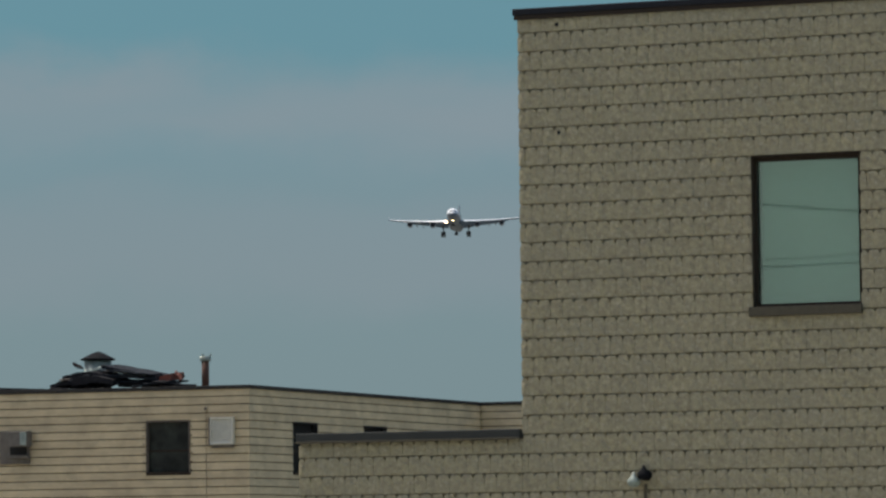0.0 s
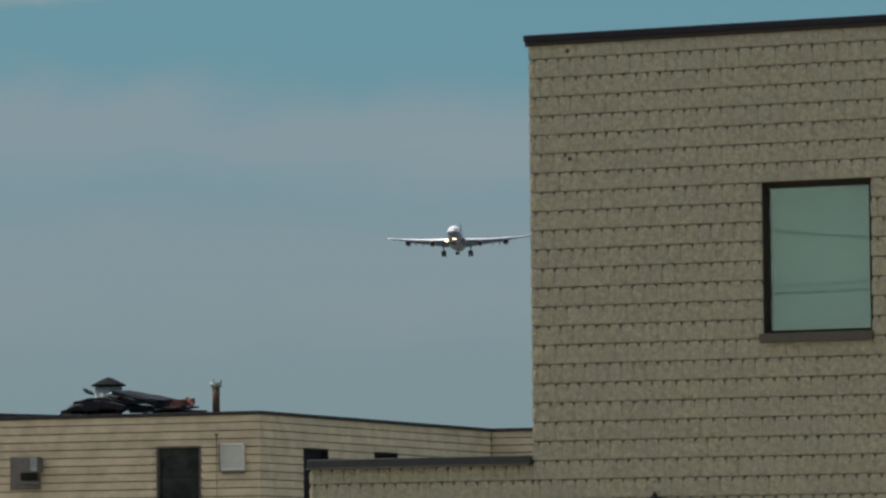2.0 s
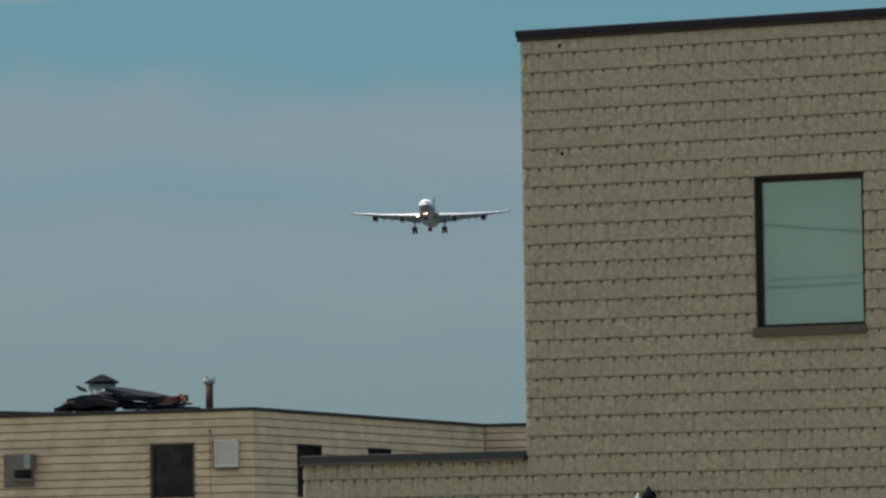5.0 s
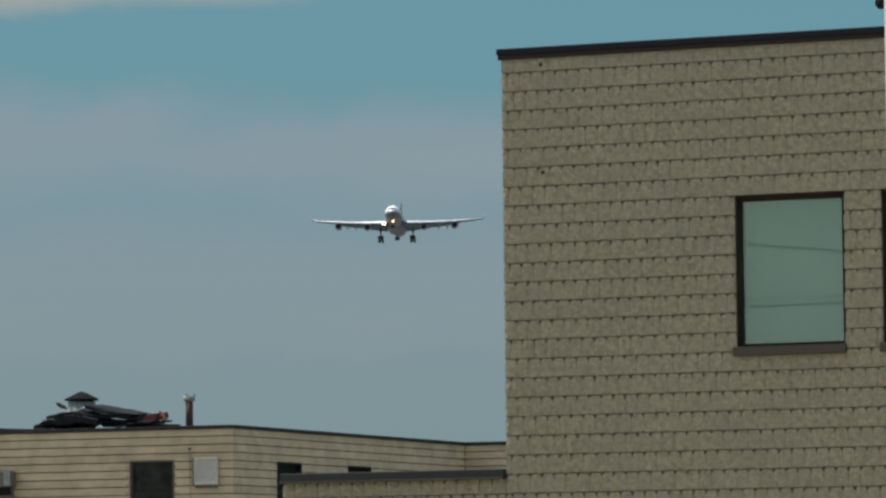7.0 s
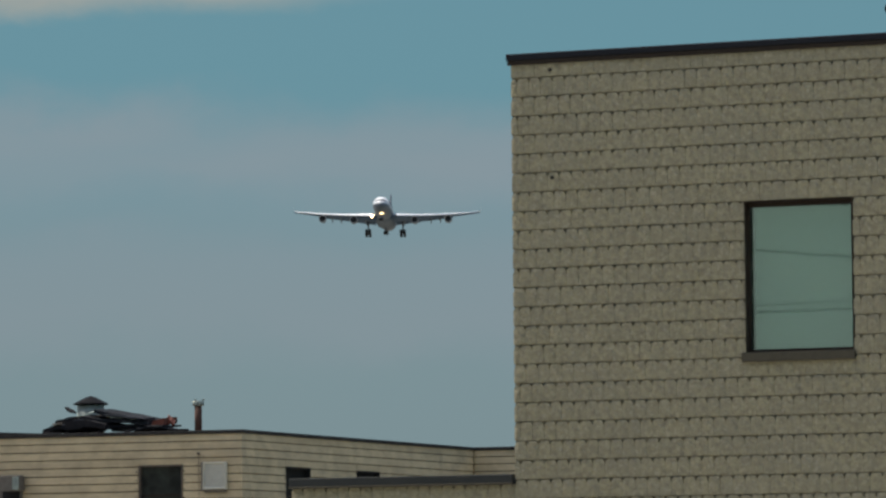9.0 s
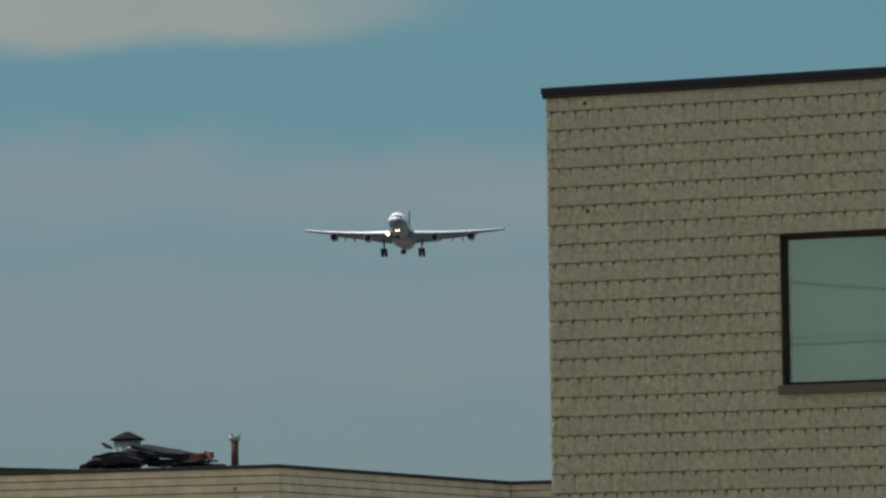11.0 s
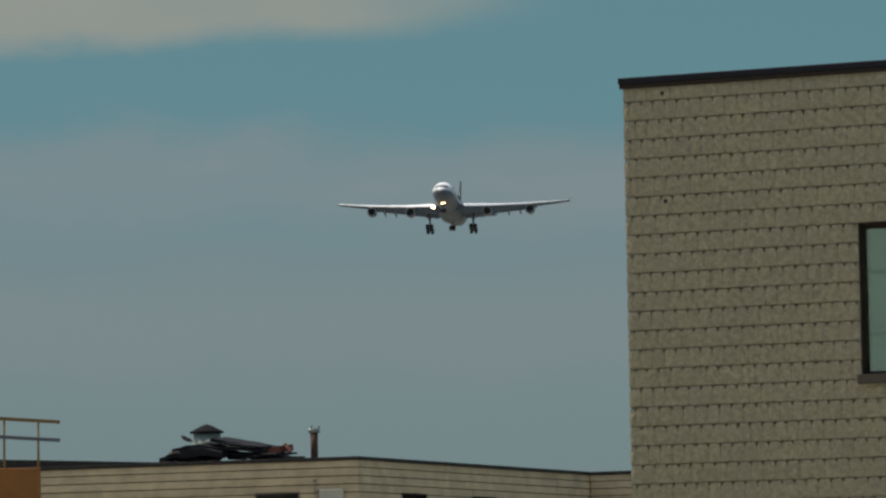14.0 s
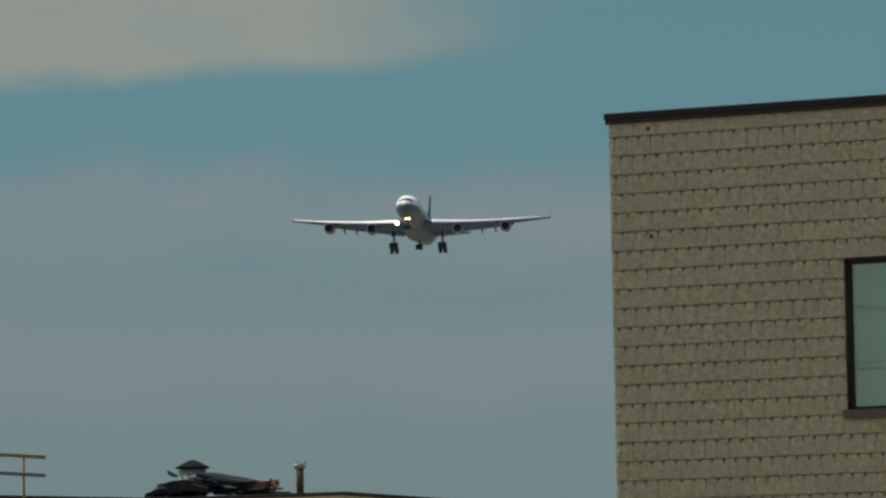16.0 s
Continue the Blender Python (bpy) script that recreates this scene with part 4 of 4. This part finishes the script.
        bm = loft(bmesh.new(), [[(side * (x + o), ey - 0.9, ez + 1.15) for o in (-0.16, 0.16)] + [(side * (x + 0.16), ey - 4.6, ez + 0.8), (side * (x - 0.16), ey - 4.6, ez + 0.8)], [(side * (x + o), y + 0.2, z + 0.05) for o in (-0.16, 0.16)] + [(side * (x + 0.16), y - 3.0, z + 0.0), (side * (x - 0.16), y - 3.0, z + 0.0)]])
        part("pylon", bm, M_PLANE_GREY, engine)
    # tailplane
    rings = []
    for u in (0.0, 0.5, 1.0):
        x, y, z, c = 0.8 + 8.9 * u, -24.0 - 6.4 * u, 1.3 + 1.1 * u, 6.0 - 3.9 * u
        rings.append([(side * x, y - a * c, z + b * c * 0.9) for a, b in SECTION])
    part("tailplane", loft(bmesh.new(), rings), M_WING, plane, "grey tailplane", True)

# fin
rings = []
for u in (0.0, 0.5, 1.0):
    y, z, c = -21.0 - 8.3 * u, 2.0 + 9.4 * u, 8.6 - 5.4 * u
    rings.append([(b * c * 0.75, y - a * c, z) for a, b in SECTION[:7]] + [(-b * c * 0.75, y - a * c, z) for a, b in SECTION[5:0:-1]])
part("fin", loft(bmesh.new(), rings), M_FIN, plane, "dark blue tail fin", True)


def wheel(parent, x, y, z, r, w):
    bm = bmesh.new()
    prof = ((0.45, -0.5), (0.85, -0.5), (0.97, -0.36), (1.0, -0.15), (1.0, 0.15), (0.97, 0.36), (0.85, 0.5), (0.45, 0.5))
    loft(bm, [[(x + o * w, y + r * s * math.cos(a * math.tau / 24), z + r * s * math.sin(a * math.tau / 24)) for a in range(24)] for s, o in prof])
    return part("wheel", bm, M_TYRE, parent, "black tyre", True)


def gear(x, y, top, axle, r, offs, ys, label):
    bm = tube(bmesh.new(), (x, y, top), (x, y, axle + 0.2), 0.30, 0.22, 14)
    tube(bm, (x, y, (top + axle) / 2), (x + (0.9 if x < 0 else -0.9) * (abs(x) > 1), y + 1.4, top - 0.1), 0.1, seg=10)
    if len(ys) > 1:
        tube(bm, (x, y + ys[0], axle + 0.38), (x, y + ys[1], axle - 0.38), 0.15, seg=10)
    for yy in ys:
        tube(bm, (x - max(offs), y + yy, axle + 0.38 * yy * (len(ys) > 1)), (x + max(offs), y + yy, axle + 0.38 * yy * (len(ys) > 1)), 0.09, seg=10)
    g = part("landing_gear", bm, M_STRUT, plane, label)
    for yy in ys:
        for o in offs:
            wheel(g, x + o, y + yy, axle + 0.38 * yy * (len(ys) > 1), r, 0.78)
    return g


for sx in (-1, 1):
    g = gear(sx * 5.7, -0.8, -1.3, -5.75, 0.82, (-0.58, 0.58), (0.98, -0.98), "four-wheel main landing gear")
    part("gear_door", boxes(((-0.04, -1.2, -1.5), (0.04, 1.0, 0.0)), bevel=0.02), M_PLANE_GREY, g, m=pose(sx * 6.2, -0.8, -1.75, 0, sx * 8, 0))
gear(0.0, -3.2, -2.6, -5.2, 0.66, (-0.42, 0.42), (0.0,), "twin-wheel centre landing gear")
g = gear(0.0, 24.6, -2.3, -4.75, 0.52, (-0.34, 0.34), (0.0,), "twin-wheel nose landing gear")
for o in (-0.55, 0.55):
    part("gear_door", boxes(((-0.03, -1.0, -0.9), (0.03, 0.9, 0.0)), bevel=0.02), M_PLANE_GREY, g, m=pose(o, 24.2, -2.6))


def landing_lamp(x, y, z, r, lit):
    bm = loft(bmesh.new(), [circle(r * 0.6, y - 0.3, z, 20, x=x), circle(r * 1.08, y - 0.05, z, 20, x=x), circle(r * 1.08, y, z, 20, x=x)])
    lamp = part("landing_light", bm, M_STRUT, plane, "lit landing light" if lit else "unlit landing light")
    bm = loft(bmesh.new(), [circle(r * 0.9, y + 0.005, z, 20, x=x), circle(r * 0.8, y + 0.06, z, 20, x=x), circle(r * 0.3, y + 0.10, z, 20, x=x)])
    part("lens", bm, M_LAMP if lit else M_COCKPIT, lamp, "warm glowing lens" if lit else "")


# lit lenses are oversized, so their glare is part of the shape
landing_lamp(-0.34, 24.9, -2.72, 0.31, True)
landing_lamp(0.34, 24.9, -2.72, 0.31, True)
landing_lamp(3.9, 9.6, -1.45, 0.50, True)
landing_lamp(-3.9, 9.6, -1.45, 0.30, False)

# ---------------------------------------------------------------- block faces, course by course
UNIT = BLOCK / 3
MESHES = {}
rng = random.Random(7)
rest = []
placed = 0


def lay(parent, x, z, spans, single):
    """Lay one block at (x, z) on the wall; single blocks are objects of their own, others join the rest."""
    global placed
    key = (tuple((round(a, 3), round(b, 3)) for a, b in spans), rng.randrange(9))
    if key not in MESHES:
        MESHES[key] = block_mesh(100 + len(MESHES), key[0], M_BLOCK)
    if single:
        ob = new("block", MESHES[key])
        ob.parent = parent
        ob.location = (x, 0.0, z)
        placed += 1
    else:
        rest.append((MESHES[key], x, z))


def course(parent, x_start, x_end, n, shift, keep):
    """One course of blocks, cut at its ends and round the windows."""
    z = n * COURSE
    cuts = [(a, b) for a, b in WINDOWS if z + COURSE > WIN_LO + 0.01 and z < WIN_HI - 0.01]
    x = x_start - shift
    while x < x_end - 0.01:
        spans = []
        for k in range(3):
            u0, u1 = max(x + k * UNIT, x_start), min(x + (k + 1) * UNIT, x_end)
            for a, b in cuts:
                if u0 < b and u1 > a:
                    u0, u1 = (u0, min(u1, a)) if u0 < a else (max(u0, b), u1)
            if u1 - u0 > 0.025:
                spans.append((u0 - x, u1 - x))
        if spans:
            lay(parent, x, z, spans, keep(x, n))
        x += BLOCK


for n in range(0, 36):
    course(front_wall, 0.0, WALL_LEN, n, BLOCK / 2 if n % 2 else 0.0, lambda x, n: -0.3 < x < 5.2 and n >= 13 and placed < 270)
for n in range(0, int(ANNEX_TOP / COURSE)):
    course(annex, -ANNEX_LEN, -0.006, n, BLOCK / 2 if n % 2 else 0.0, lambda x, n: n >= 11)
verts, faces = [], []
for me, x, z in rest:
    k = len(verts)
    verts += [(v.co.x + x, v.co.y, v.co.z + z) for v in me.vertices]
    faces += [[i + k for i in p.vertices] for p in me.polygons]
me = bpy.data.meshes.new("block_rest")
me.from_pydata(verts, [], faces)
me.materials.append(M_BLOCK_REST)
ob = new("block_rest", me)
ob.parent = front_wall
tagged(ob, kind="stuff")


def cut_course(parent, x0, x1, z0, z1, shift):
    """The cut course under a coping."""
    x = x0 - shift
    while x < x1 - 0.02:
        spans = []
        for k in range(3):
            a, b = max(x + k * UNIT, x0), min(x + (k + 1) * UNIT, x1)
            if b - a > 0.025:
                spans.append((round(a - x, 3), round(b - x, 3)))
        if spans:
            key = (tuple(spans), round(z1 - z0, 3), rng.randrange(5))
            if key not in MESHES:
                MESHES[key] = block_mesh(900 + len(MESHES), spans, M_BLOCK, z1 - z0)
            ob = new("block", MESHES[key])
            ob.parent = parent
            ob.location = (x, 0.0, z0)
        x += BLOCK


cut_course(front_wall, 0.0, WALL_LEN, 36 * COURSE, WALL_TOP, 0.0)
cut_course(annex, -ANNEX_LEN, -0.006, int(ANNEX_TOP / COURSE) * COURSE, ANNEX_TOP, 0.0)


# ---------------------------------------------------------------- what moves
FLIGHT = (
    (0.0, 6.13, 2148.27, 155.96, 0.45, 3.20),
    (0.5, 4.64, 2115.93, 153.83, 0.45, 3.20),
    (1.0, 4.22, 2083.60, 152.68, 0.45, 3.20),
    (1.5, 3.11, 2051.26, 151.48, 0.45, 3.20),
    (2.0, 1.74, 2018.93, 149.98, 0.25, 3.20),
    (2.5, 0.69, 1986.60, 149.14, 0.05, 3.20),
    (3.0, -0.54, 1954.26, 148.27, -0.15, 3.20),
    (3.5, -2.37, 1921.92, 146.75, -0.35, 3.20),
    (4.0, -3.26, 1889.59, 145.88, -0.31, 3.15),
    (6.5, -9.92, 1727.91, 138.93, -0.09, 2.87),
    (7.0, -10.39, 1695.58, 137.37, -0.05, 2.82),
    (7.5, -12.41, 1663.24, 135.98, -0.23, 2.76),
    (8.0, -13.64, 1630.91, 134.06, -0.40, 2.71),
    (8.5, -14.97, 1598.57, 132.74, -0.57, 2.65),
    (9.0, -16.23, 1566.24, 131.11, -0.75, 2.60),
    (9.5, -17.76, 1533.90, 129.65, -0.69, 2.67),
    (10.0, -18.55, 1501.57, 128.67, -0.64, 2.74),
    (12.3, -23.15, 1352.83, 119.97, -0.37, 3.07),
    (12.5, -23.49, 1339.89, 119.14, -0.35, 3.10),
    (13.0, -24.07, 1307.56, 117.26, -0.31, 3.23),
    (13.5, -24.63, 1275.22, 115.40, -0.28, 3.37),
    (14.0, -25.25, 1242.89, 113.66, -0.32, 3.50),
    (14.5, -25.74, 1210.55, 111.73, -0.36, 3.62),
    (15.0, -26.26, 1178.22, 110.12, -0.45, 3.75),
    (15.5, -26.61, 1145.88, 108.21, -0.55, 3.88),
    (16.0, -27.03, 1113.55, 106.55, -0.63, 4.00),
)


def motions():
    walk(plane, [(t, pose(x, y, z, 3.6, b, 180 - a)) for t, x, y, z, b, a in FLIGHT])


motions()
